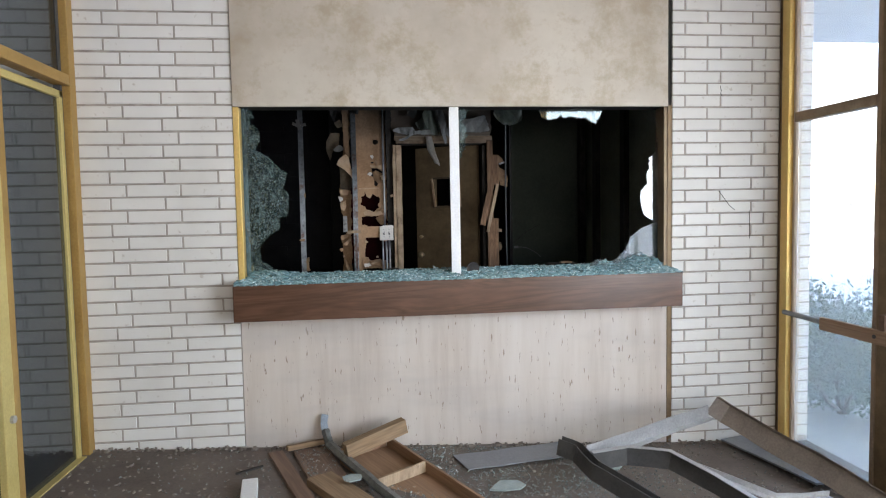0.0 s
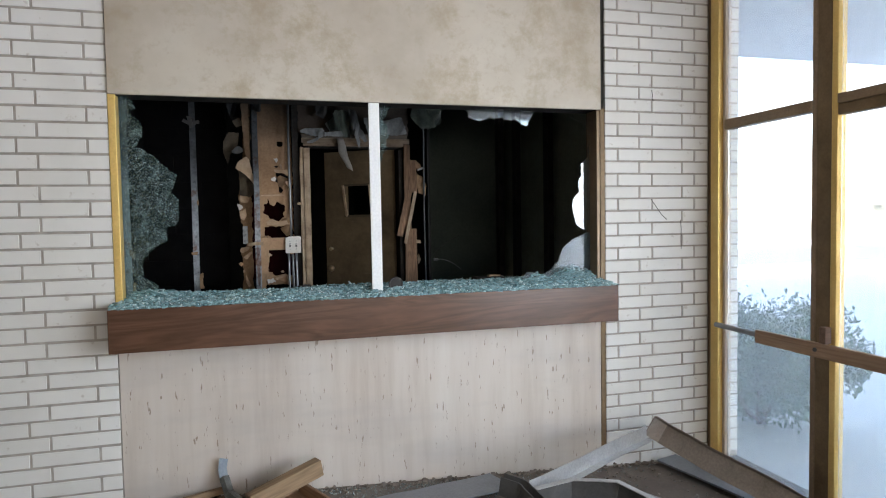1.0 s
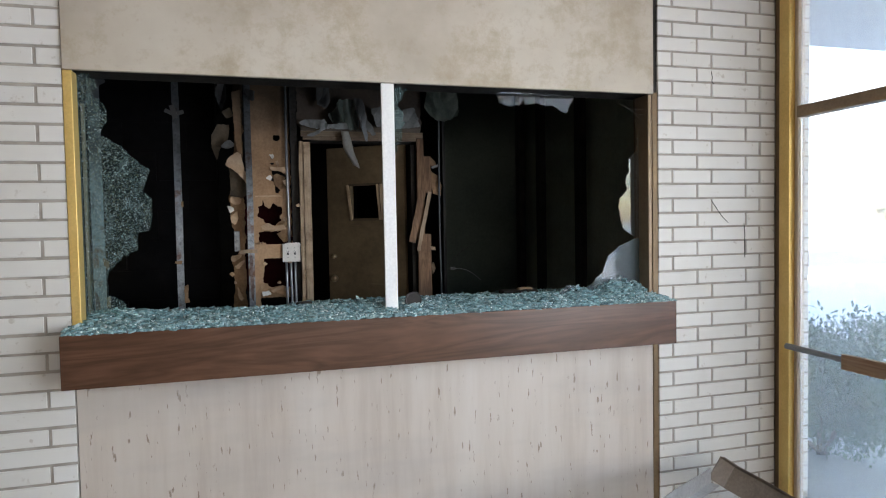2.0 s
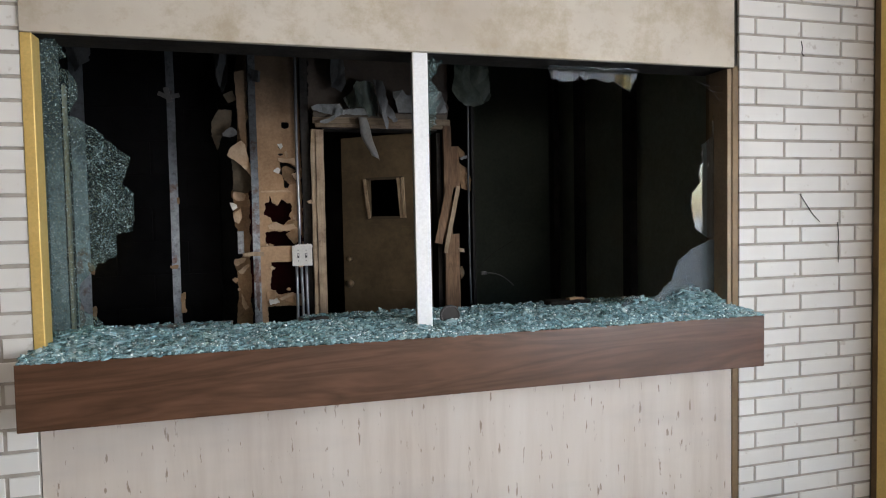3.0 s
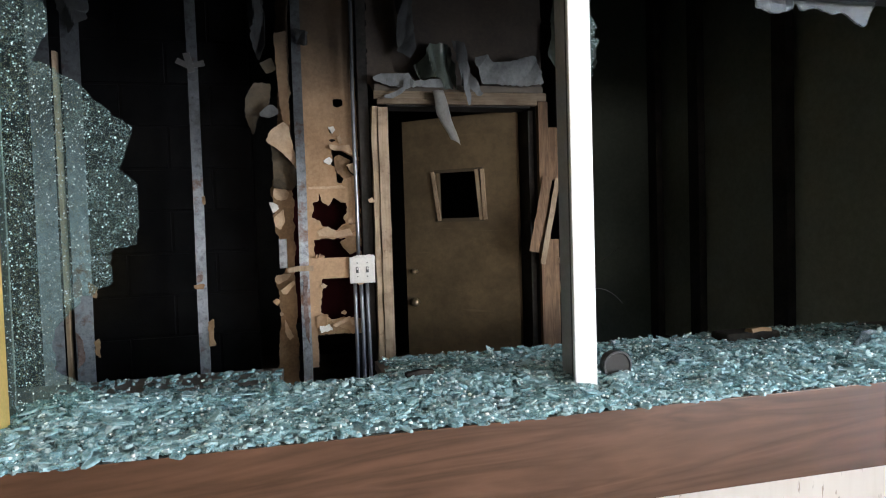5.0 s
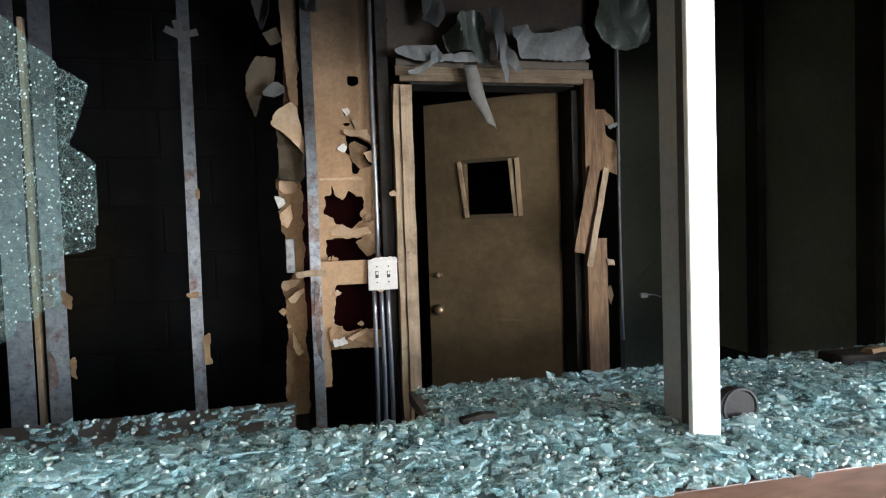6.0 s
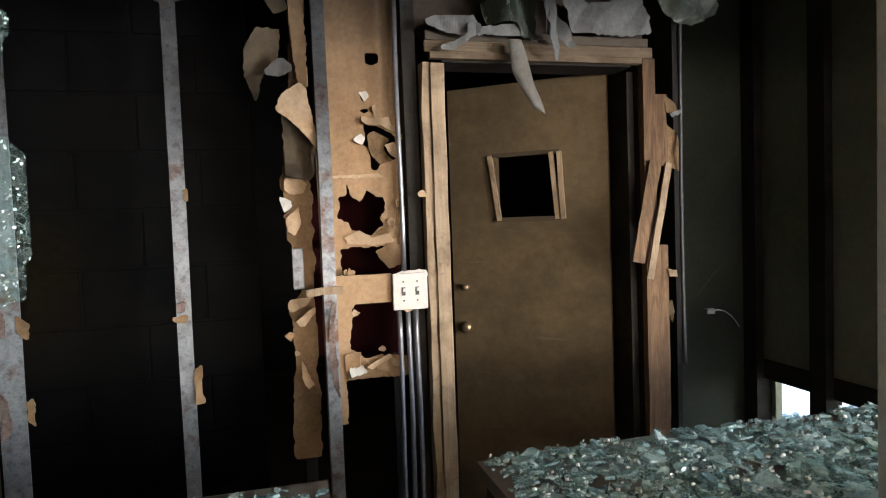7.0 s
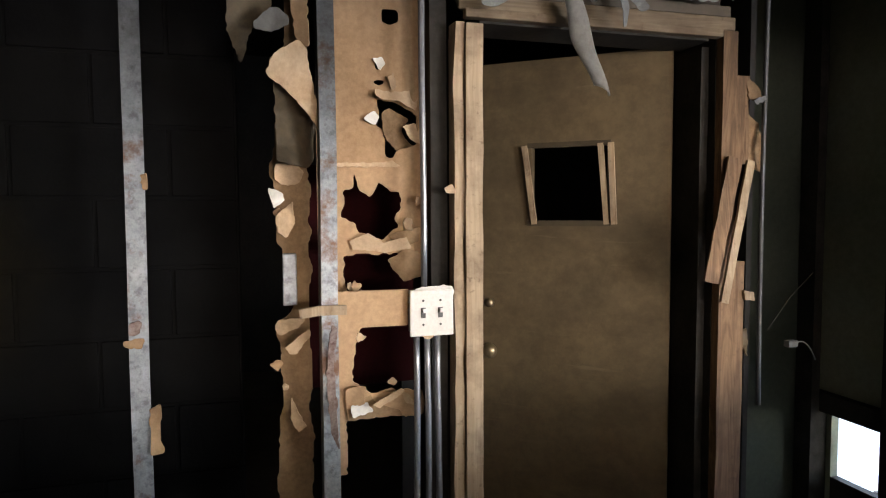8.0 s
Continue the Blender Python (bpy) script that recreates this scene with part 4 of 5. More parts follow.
for k, (p0, p1, w) in enumerate((((0.738, 4.632, 1.76), (0.652, 4.618, 1.405), 0.024), ((0.787, 4.627, 1.752), (0.694, 4.612, 1.346), 0.013))):
    bm = bmesh.new()
    a, b = Vector(p0), Vector(p1)
    pts = [a.lerp(b, j / 8) + Vector((0.004 * noise.noise(Vector((j * 0.9, k, 0))), 0, 0)) for j in range(9)]
    sweep(bm, pts, [(-w, -0.006), (w, -0.006), (w * 0.9, 0.006), (-w * 0.8, 0.006)], (0, 1, 0))
    part("splinter", bm, M_JAMB if k else M_CASE, df, "splintered casing hanging aslant")
chip(df, M_JAMB, [(0.79, 1.375), (0.826, 1.368), (0.826, 1.343), (0.79, 1.345)], 4.65, 0.01, 0.002, 90, "chip")
chip(df, M_SCORCH, [(0.80, 2.0), (0.835, 1.97), (0.85, 1.93), (0.80, 1.93)], 4.66, 0.004, 0.01, 91, "chip")
chip(df, M_PAPER, [(0.80, 1.925), (0.855, 1.945), (0.86, 1.93), (0.81, 1.912)], 4.645, 0.002, 0.01, 92, "chip")
chip(df, M_SCORCH, [(0.81, 1.90), (0.86, 1.87), (0.895, 1.80), (0.885, 1.725), (0.82, 1.74)], 4.70, 0.004, 0.015, 93, "chip")
chip(df, M_DOOR, [(0.80, 1.25), (0.815, 1.26), (0.83, 1.215), (0.80, 1.17)], 4.67, 0.004, 0.01, 94, "chip")
chip(df, M_PALETAN, [(-0.125, 1.672), (-0.10, 1.68), (-0.09, 1.66), (-0.115, 1.655)], 4.65, 0.003, 0.006, 95, "chip")

door = thing("door", "smoke-browned wooden door standing ajar with a broken vision panel", "door", (0.640, 4.812, 0.03))
door.rotation_euler = (0, 0, radians(180 - 38))
bm = bmesh.new()
W0, W1, Z0, Z1, DW, DH = 0.178, 0.424, 1.545, 1.79, 0.625, 2.075
for a, b, c, d in ((-0.015, W0, 0, DH), (W1, DW, 0, DH), (W0, W1, 0, Z0), (W0, W1, Z1, DH)):
    box(bm, a, b, -0.02, 0.02, c, d)
bmesh.ops.remove_doubles(bm, verts=bm.verts, dist=0.0005)
bm.faces.ensure_lookup_table()
leaf = part("leaf", bm, M_DOOR, door)
block("stop", M_DARKDOOR, W0 - 0.012, W1 + 0.012, 0.021, 0.029, Z0 - 0.014, Z0 + 0.004, door)
block("stop", M_DARKDOOR, W0 - 0.012, W1 + 0.012, 0.021, 0.029, Z1 - 0.002, Z1 + 0.014, door)
for u, lean, out in ((W1 + 0.004, 0.035, 0.03), (W0 + 0.01, 0.022, 0.024), (W0 - 0.018, 0.012, 0.03)):
    bm = bmesh.new()
    sweep(bm, [(u + lean / 2, out, Z1 + 0.005), (u - lean / 2, out, Z0 - 0.008)], [(-0.009, -0.007), (0.009, -0.007), (0.009, 0.007), (-0.009, 0.007)], (0, 1, 0))
    part("stop", bm, M_JAMB, leaf, "loose pale glazing stop")
for z, r in ((1.105, 0.026), (1.27, 0.016)):
    bm = bmesh.new()
    bmesh.ops.create_uvsphere(bm, u_segments=14, v_segments=10, radius=r)
    for v in bm.verts:
        v.co = Vector((0.562 + v.co.x, 0.05 + v.co.y * 0.8, z + v.co.z))
    sweep(bm, [(0.562, 0.02, z), (0.562, 0.045, z)], round_profile(r * 0.6, 10))
    part("knob", bm, M_BRASS, leaf, "", True)

# crumpled paper and membrane hanging above the door
M_MEMBRANE = mat_speckled("pale_membrane", (0.11, 0.115, 0.11), (0.30, 0.31, 0.30), 0.7, 9, 70)
add_soot_shade(M_MEMBRANE, 2.05, 2.6)
M_PALEMEMBRANE = mat_speckled("pale_curled_membrane", (0.30, 0.29, 0.26), (0.52, 0.50, 0.46), 0.6, 9, 70)
M_PLASTIC = mat_speckled("dark_green_plastic_film", (0.03, 0.04, 0.033), (0.12, 0.14, 0.115), 0.35, 7, 60)
pap = thing("hanging_paper", "torn grey paper and membrane hanging over the door frame", "torn paper")


def crumple(pts, y, amp, seed, m=M_MEMBRANE, step=0.008):
    bm = bmesh.new()
    x0, x1 = min(p[0] for p in pts) - 0.01, max(p[0] for p in pts) + 0.01
    z0, z1 = min(p[1] for p in pts) - 0.01, max(p[1] for p in pts) + 0.01

    def depth(x, z):
        p = Vector((x * 7, z * 4, seed))
        s = x * 9 + z * (2.5 * math.sin(seed * 2.3)) + 1.2 * noise.noise(p)
        fold = abs((s * 1.4) % 2 - 1) * 2 - 1
        return y + amp * fold + 0.6 * amp * (1 - 2 * abs(noise.noise(p * 2.2)))
    torn_sheet(bm, inside_poly(pts, 0.006, 40, seed), depth, x0, x1, z0, z1, step, 0.0015)
    part("scrap", bm, m, pap)


crumple([(-0.096, 2.205), (-0.069, 2.224), (0.077, 2.23), (0.096, 2.205), (0.036, 2.166), (-0.07, 2.188)], 4.60, 0.012, 1)
crumple([(0.383, 2.311), (0.451, 2.325), (0.463, 2.299), (0.545, 2.291), (0.651, 2.323), (0.686, 2.325), (0.703, 2.278), (0.724, 2.199), (0.647, 2.184), (0.421, 2.189)], 4.61, 0.008, 2)
crumple([(0.09, 2.257), (0.143, 2.304), (0.169, 2.364), (0.274, 2.37), (0.302, 2.22), (0.308, 2.171), (0.234, 2.164), (0.22, 2.209), (0.14, 2.206)], 4.60, 0.045, 3, M_PLASTIC)
crumple([(0.259, 2.366), (0.319, 2.355), (0.363, 2.215), (0.406, 2.134), (0.385, 2.126), (0.353, 2.162), (0.313, 2.168)], 4.55, 0.025, 4, M_PAPER)
crumple([(0.299, 2.35), (0.323, 2.351), (0.338, 2.202), (0.355, 2.09), (0.343, 2.078), (0.316, 2.149)], 4.56, 0.015, 5, M_PAPER)
crumple([(-0.049, 2.12), (0.041, 2.159), (0.05, 2.2), (0.089, 2.202), (0.092, 2.176), (0.009, 2.118), (-0.034, 2.109)], 4.585, 0.010, 6)
crumple([(0.092, 2.201), (0.22, 2.209), (0.243, 2.172), (0.17, 2.17), (0.091, 2.171)], 4.605, 0.012, 13)
crumple([(0.02, 2.62), (0.10, 2.62), (0.115, 2.36), (0.09, 2.30), (0.03, 2.33)], 4.60, 0.03, 8, M_PAPER)
crumple([(0.767, 2.334), (0.80, 2.62), (0.98, 2.62), (1.012, 2.325), (1.006, 2.283), (0.91, 2.242), (0.849, 2.252), (0.785, 2.315)], 4.64, 0.02, 9, M_PLASTIC)
crumple([(-0.62, 2.62), (-0.55, 2.62), (-0.54, 2.36), (-0.57, 2.28), (-0.60, 2.35)], 4.66, 0.03, 10, M_PAPER)
crumple([(-0.42, 2.42), (-0.36, 2.40), (-0.37, 2.33), (-0.41, 2.35)], 4.62, 0.02, 11, M_PAPER)
crumple([(-1.36, 2.62), (-1.22, 2.62), (-1.24, 2.42), (-1.30, 2.36), (-1.34, 2.46)], 4.62, 0.03, 12, M_PAPER)

# one long curled blade of membrane hanging into the opening
bm = bmesh.new()
rows = []
for k in range(15):
    u = k / 14
    cx, half, z = 0.203 + 0.066 * u ** 1.4, 0.029 * (1.15 - 0.75 * abs(u - 0.45) ** 1.2), 2.15 - 0.235 * u
    rows.append([bm.verts.new((cx + half * math.sin(a) + 0.004 * math.sin(9 * u), 4.59 - 0.018 * math.cos(a) - 0.03 * u, z - 0.012 * math.sin(a) * u)) for a in np.linspace(-1.5, 1.9, 9)])
for r, q in zip(rows, rows[1:]):
    for j in range(8):
        bm.faces.new((r[j], r[j + 1], q[j + 1], q[j]))
bmesh.ops.solidify(bm, geom=bm.faces[:], thickness=0.0015)
part("curled_blade", bm, M_PALEMEMBRANE, pap, "pale curled blade of membrane", True)

# pipe, nail and wire to the right of the door
bm = bmesh.new()
sweep(bm, [(0.868 + 0.004 * math.sin(3 * z), 4.664, z) for z in np.linspace(1.02, CEIL - 0.004, 16)], round_profile(0.007, 10), (0, 1, 0))
tagged(part("pipe", bm, mat_speckled("dull_pipe", (0.07, 0.075, 0.08), (0.13, 0.135, 0.14), 0.5, 12, 90, 0.3), None, "", True), "thin grey steel pipe beside the door frame", "pipe")
M_TUBEGREY = mat_speckled("dusty_grey_wire", (0.10, 0.105, 0.10), (0.17, 0.175, 0.17), 0.8, 20, 90)
wire = thing("loose_wire", "pale loose wire hanging from a cleat", "wire")
bm = bmesh.new()
sweep(bm, [(0.96 + 0.03 * k, 4.62 + 0.02 * k, 1.212 - 0.0016 * k * k) for k in range(9)], round_profile(0.0022, 6))
part("wire", bm, M_TUBEGREY, wire)
block("cleat", M_TUBEGREY, 0.925, 0.958, 4.61, 4.63, 1.203, 1.222, wire)
bm = bmesh.new()
sweep(bm, [(0.93, 4.70, 1.24), (1.05, 4.74, 1.33), (1.2, 4.8, 1.40)], round_profile(0.0015, 6))
part("wire", bm, M_CHAR, wire)

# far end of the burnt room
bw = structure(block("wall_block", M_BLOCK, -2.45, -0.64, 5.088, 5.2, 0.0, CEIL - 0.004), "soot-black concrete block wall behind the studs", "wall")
block_mesh = {}
for row in range(14):
    z0, x = 0.035 + 0.203 * row, -2.45 - (0.2 if row % 2 else 0.0)
    while x < -0.65:
        x0, x1 = max(x, -2.45) + 0.005, min(x + 0.406, -0.64) - 0.005
        if x1 - x0 > 0.03:
            key = round(x1 - x0, 3)
            if key not in block_mesh:
                bm = bmesh.new()
                box(bm, -key / 2, key / 2, 0, 0.02, -0.0965, 0.0965, 0.003)
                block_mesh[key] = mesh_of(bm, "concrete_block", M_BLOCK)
            piece = new("concrete_block", block_mesh[key])
            piece.parent = bw
            piece.location = ((x0 + x1) / 2, 5.08, z0 + 0.0965)
        x += 0.406

# ---------------------------------------------------------------- remains of the glass in the hatch
def remnant(name, pts, mat, label, amp=0.018, thick=0.006, step=0.006, y=GLASS):
    bm = bmesh.new()
    x0, x1 = min(p[0] for p in pts) - 0.02, max(p[0] for p in pts) + 0.02
    z0, z1 = min(p[1] for p in pts) - 0.02, max(p[1] for p in pts) + 0.02
    torn_sheet(bm, inside_poly(pts, amp, 38, len(pts)), flat_depth(y), x0, x1, z0, z1, step, thick, 1)
    return tagged(part(name, bm, mat), label, "broken glass", "glass left in the hatch")


remnant("glass_remnant", [(-1.06, 2.167), *[(-1.021, 2.189), (-0.983, 2.142), (-0.979, 2.12), (-1.015, 2.1), (-0.971, 2.071), (-0.945, 2.028), (-0.954, 1.983), (-0.986, 1.927), (-0.951, 1.915), (-0.892, 1.873), (-0.832, 1.813), (-0.793, 1.785), (-0.801, 1.739), (-0.82, 1.694), (-0.79, 1.66), (-0.786, 1.569), (-0.794, 1.523), (-0.844, 1.513), (-0.849, 1.439), (-0.902, 1.417), (-0.944, 1.374), (-0.966, 1.346), (-0.969, 1.256), (-0.913, 1.23), (-0.889, 1.178)], (-1.06, 1.13)], M_CRAZED, "crazed green toughened glass still standing in the frame", 0.008)
remnant("glass_remnant", [(0.262, 2.167), (0.35, 2.167), (0.30, 2.09), (0.325, 2.0), (0.29, 1.88), (0.262, 1.86)], M_CRAZED, "small crazed glass strip along the mullion")
remnant("glass_remnant", [(0.788, 2.167), *[(0.808, 2.116), (0.902, 2.103), (0.938, 2.137), (0.952, 2.111), (1.004, 2.126), (1.048, 2.108), (1.093, 2.116), (1.161, 2.075), (1.191, 2.12)], (1.211, 2.167)], M_REMNANT, "grey shard hanging from the top of the hatch", 0.005)
remnant("glass_remnant", [(1.583, 2.12), *[(1.58, 2.043), (1.574, 1.894), (1.521, 1.851), (1.528, 1.788), (1.503, 1.745), (1.515, 1.689), (1.466, 1.64), (1.463, 1.569), (1.491, 1.484), (1.552, 1.443)], (1.583, 1.435)], M_REMNANT, "narrow jagged sliver of clear glass along the jamb", 0.006)
remnant("glass_remnant", [(1.552, 1.43), (1.583, 1.43), (1.583, 1.13), *[(1.116, 1.159), (1.155, 1.196), (1.193, 1.2), (1.236, 1.17), (1.31, 1.207), (1.369, 1.261), (1.398, 1.344), (1.462, 1.388)]], M_CORNER, "cracked glass in the corner of the hatch, its reflection painted as grey film", 0.006)

# cobwebs
web = thing("cobweb", "dusty cobweb strands in the corner of the hatch", "cobweb")
rng = random.Random(5)
bm = bmesh.new()
for k in range(4):
    a = Vector((1.36 + 0.05 * k, 3.23, 2.168))
    b = Vector((1.583, 3.235, 2.10 - 0.03 * k))
    sag = [a.lerp(b, j / 6) - Vector((0, 0, 0.03 * math.sin(math.pi * j / 6))) for j in range(7)]
    sweep(bm, sag, round_profile(0.0003, 4))
part("strand", bm, M_PAPER, web)
for pts in ([(1.955, 2.30), (1.962, 2.27), (1.958, 2.25), (1.967, 2.238), (1.972, 2.236)], [(2.16, 1.50), (2.166, 1.44), (2.163, 1.38), (2.166, 1.317)], [(1.95, 1.63), (1.985, 1.585), (2.02, 1.54), (2.06, 1.505)]):
    bm = bmesh.new()
    sweep(bm, [(x, WALL - 0.004, z) for x, z in pts], round_profile(0.0018, 6), (0, 1, 0))
    tagged(part("cobweb_strand", bm, M_CHAR), "dark dusty cobweb strand clinging to the brick", "cobweb", "strands on the brick")

# ---------------------------------------------------------------- broken glass on the counter
def on_counter(x, y):
    return -1.085 < x < 1.628 and 3.048 < y < 3.778 and not (-0.505 < x < -0.215 and y > 3.495)


def heap(x, y):
    """Height of the glass over the counter top."""
    h = 0.013 + 0.013 * noise.noise(Vector((x * 3.5, y * 5, 1))) + 0.007 * noise.noise(Vector((x * 11, y * 11, 2)))
    h += 0.024 * math.exp(-((y - 3.33) / 0.11) ** 2)
    h += 0.075 * math.exp(-((x - 1.45) / 0.13) ** 2 - ((y - 3.32) / 0.09) ** 2)
    h += 0.04 * math.exp(-((x - 1.22) / 0.05) ** 2 - ((y - 3.3) / 0.05) ** 2)
    h += 0.03 * math.exp(-((x + 0.95) / 0.12) ** 2 - ((y - 3.34) / 0.1) ** 2)
    lump = noise.noise(Vector((x * 24, y * 24, 4))) + 0.6 * noise.noise(Vector((x * 55, y * 55, 6)))
    h += 0.007 * max(-0.6, lump) * (0.35 + math.exp(-((y - 3.28) / 0.16) ** 2))
    edge = min(1, (y - 3.045) / 0.05)
    bare = max(0.0, min(1.0, (y - 3.43) / 0.13)) * (0.95 if x < -0.2 else 0.6)
    return max(0.0, h * edge * (1 - bare))


nrng = np.random.default_rng(3)
bm = bmesh.new()
step = 0.02
grid = {}
for i in range(137):
    for j in range(38):
        x, y = -1.09 + i * step, 3.047 + j * step
        grid[i, j] = bm.verts.new((x, min(y, 3.778), 1.1185 + 0.75 * heap(x, y)))
for i in range(136):
    for j in range(37):
        if on_counter(-1.09 + (i + 0.5) * step, 3.047 + (j + 0.5) * step):
            bm.faces.new((grid[i, j], grid[i + 1, j], grid[i + 1, j + 1], grid[i, j + 1]))
bmesh.ops.delete(bm, geom=[v for v in bm.verts if not v.link_faces], context="VERTS")
tagged(part("glass_bed", bm, M_CRUMBBED, None, "", True), "packed bed of crushed green glass on the counter", "broken glass", kind="stuff")


def slabs(name, places, size, mat, seed, tilt=0.14, thick=(0.004, 0.007)):
    """Many flat, many-sided lumps of glass still held together by their cracks, as one mesh."""
    rng = np.random.default_rng(seed)
    p = np.asarray(places, float)
    n, k = len(p), 8
    ang = np.arange(k)[None] * 2 * np.pi / k + rng.uniform(-0.3, 0.3, (n, k))
    rad = rng.uniform(size[0], size[1], (n, 1)) * rng.uniform(0.55, 1.15, (n, k))
    stretch = rng.uniform(0.45, 1.0, (n, 1))
    x, y = rad * np.cos(ang), rad * np.sin(ang) * stretch
    h = rng.uniform(thick[0], thick[1], (n, 1))
    zero = np.zeros((n, k))
    low = np.stack([x, y, zero], 2)
    mid = np.stack([x * 1.03, y * 1.03, zero + h * 0.6], 2)
    top = np.stack([x * 0.86, y * 0.86, zero + h * rng.uniform(0.8, 1.2, (n, k))], 2)
    v = np.concatenate([low, mid, top], 1)
    a, tx, ty = rng.uniform(0, 2 * np.pi, n), rng.normal(0, tilt, n), rng.normal(0, tilt, n)
    v[..., 2] += v[..., 0] * np.tan(np.clip(tx, -0.9, 0.9))[:, None] + v[..., 1] * np.tan(np.clip(ty, -0.9, 0.9))[:, None]
    ca, sa = np.cos(a)[:, None], np.sin(a)[:, None]
    v[..., 0], v[..., 1] = v[..., 0] * ca - v[..., 1] * sa, v[..., 0] * sa + v[..., 1] * ca
    v[..., 2] -= v[..., 2].min(1, keepdims=True) * 0.6
    v += p[:, None, :]
    j = np.arange(k)
    ring1 = np.stack([j, (j + 1) % k, (j + 1) % k + k, j + k], 1)
    sides = np.concatenate([ring1, ring1 + k])
    base_i = 3 * k * np.arange(n)
    faces = (sides[None] + base_i[:, None, None]).reshape(-1, 4).tolist()
    faces += (np.arange(2 * k, 3 * k)[None] + base_i[:, None]).tolist() + (np.arange(k - 1, -1, -1)[None] + base_i[:, None]).tolist()
    me = bpy.data.meshes.new(name)
    me.from_pydata(v.reshape(-1, 3).tolist(), [], faces)
    me.materials.append(mat)
    return new(name, me)


def mat_slab(name, dark, light, clear):
    """A lump of crazed toughened glass: each cell of the cracks tips and tints a little differently."""
    m = material(name, light, 0.07, 0.0, IOR=1.6, Specular_IOR_Level=1.0)
    nt = m.node_tree
    co = coords(m)
    cells = node(m, "ShaderNodeTexVoronoi", Scale=150.0)
    edge = node(m, "ShaderNodeTexVoronoi", Scale=150.0)
    edge.feature = "DISTANCE_TO_EDGE"
    for v in (cells, edge):
        link(m, co, v.inputs["Vector"])
    isl = nt.nodes.new("ShaderNodeNewGeometry").outputs["Random Per Island"]
    c = ramp(m, isl, (0.0, dark), (0.75, light), (1.0, (0.62, 0.80, 0.80)))
    c = mix(m, 0.5, c, ramp(m, cells.outputs["Color"], (0.2, dark), (0.8, light)))
    base(m, mix(m, ramp(m, edge.outputs[0], (0.02, 0.7), (0.07, 0.0)), c, (0.70, 0.86, 0.86)))
    bump(m, cells.outputs["Color"], 0.4, 0.004)
    tr = node(m, "ShaderNodeBsdfTransparent")
    tr.inputs[0].default_value = (0.70, 0.86, 0.87, 1)
    ms = node(m, "ShaderNodeMixShader")
    link(m, ramp(m, isl, (0.0, 1.0 - clear), (1.0, 1.0 - clear * 0.5)), ms.inputs[0])
    link(m, tr.outputs[0], ms.inputs[1])
    link(m, nt.nodes["Principled BSDF"].outputs[0], ms.inputs[2])
    link(m, ms.outputs[0], nt.nodes["Material Output"].inputs[0])
    return m


def strewn(n, low, high, reach):
    """Places on the glass heap, thick near the broken pane and thinner towards the room."""
    found = []
    while len(found) < n:
        x, y = nrng.uniform(-1.085, 1.628), nrng.uniform(3.05, 3.775)
        thin = (0.10 if x < -0.2 else 0.25) + 0.8 * math.exp(-(max(0, y - 3.36) / reach) ** 2)
        thin *= 0.4 + 1.2 * max(0, 0.5 + noise.noise(Vector((x * 7, y * 7, 8))))
        if on_counter(x, y) and nrng.random() < thin:
            found.append((x, y, 1.122 + heap(x, y) * nrng.uniform(low, high)))
    return found


spots = strewn(18000, 0.5, 0.95, 0.13)
tagged(chunks("glass_crumbs", spots[::2], (0.003, 0.010), M_CRUMB, (0.35, 0.9), 1), "blue-green crumbs of shattered toughened glass on the counter", "broken glass", kind="stuff")
tagged(chunks("clear_glass_crumbs", spots[1::2], (0.003, 0.011), M_CLEAR, (0.4, 1.0), 2), "clear glinting crumbs of toughened glass on the counter", "broken glass", kind="stuff")
# lumps still stuck together
M_SHARD = mat_slab("glass_lumps", (0.15, 0.31, 0.35), (0.47, 0.74, 0.80), 0.60)
M_SHARDPALE = mat_slab("pale_glass_lumps", (0.32, 0.48, 0.51), (0.76, 0.93, 0.95), 0.5)
tagged(slabs("glass_lumps", strewn(6200, 0.7, 1.0, 0.15), (0.008, 0.021), M_SHARD, 8), "lumps of cracked green glass on the heap", "broken glass", kind="stuff")
tagged(slabs("pale_glass_lumps", strewn(1300, 0.85, 1.05, 0.15), (0.005, 0.013), M_SHARDPALE, 18, 0.25), "pale lumps of cracked glass on the heap", "broken glass", kind="stuff")
flat = [q for q in strewn(130, 0.9, 1.0, 0.12) if 3.10 < q[1] < 3.5 and -1.02 < q[0] < 1.56]
tagged(slabs("glass_flakes", flat, (0.02, 0.042), M_SHARD, 28, 0.12), "broad flakes of crazed glass lying on the heap", "broken glass", kind="stuff")
# White opaque chips stand in for the highlights on the heap.
M_GLINT = material("white_glint_chips", (0.88, 0.93, 0.93), 0.03, 0.0, IOR=1.7, Specular_IOR_Level=1.0)
tagged(chunks("glass_chips", [(x, y, z + 0.006) for x, y, z in spots[::12]], (0.003, 0.007), M_GLINT, (0.5, 1.0), 9, True), "tiny white chips put on the heap as painted glints", "broken glass", kind="stuff")
ring = thing("round_cap", "round black plastic cap lying in the broken glass", "cap")
bm = bmesh.new()
sweep(bm, [(0.344, 3.262, 1.17), (0.348, 3.287, 1.17)], round_profile(0.036, 18))
part("disc", bm, M_BLACKPLASTIC, ring)
bm = bmesh.new()
outer = [(0.344 + 0.037 * math.cos(a), 3.256, 1.17 + 0.037 * math.sin(a)) for a in np.linspace(0, 2 * math.pi, 19)]
sweep(bm, outer, round_profile(0.004, 6), (0, 1, 0))
part("rim", bm, M_BLACKPLASTIC, ring)
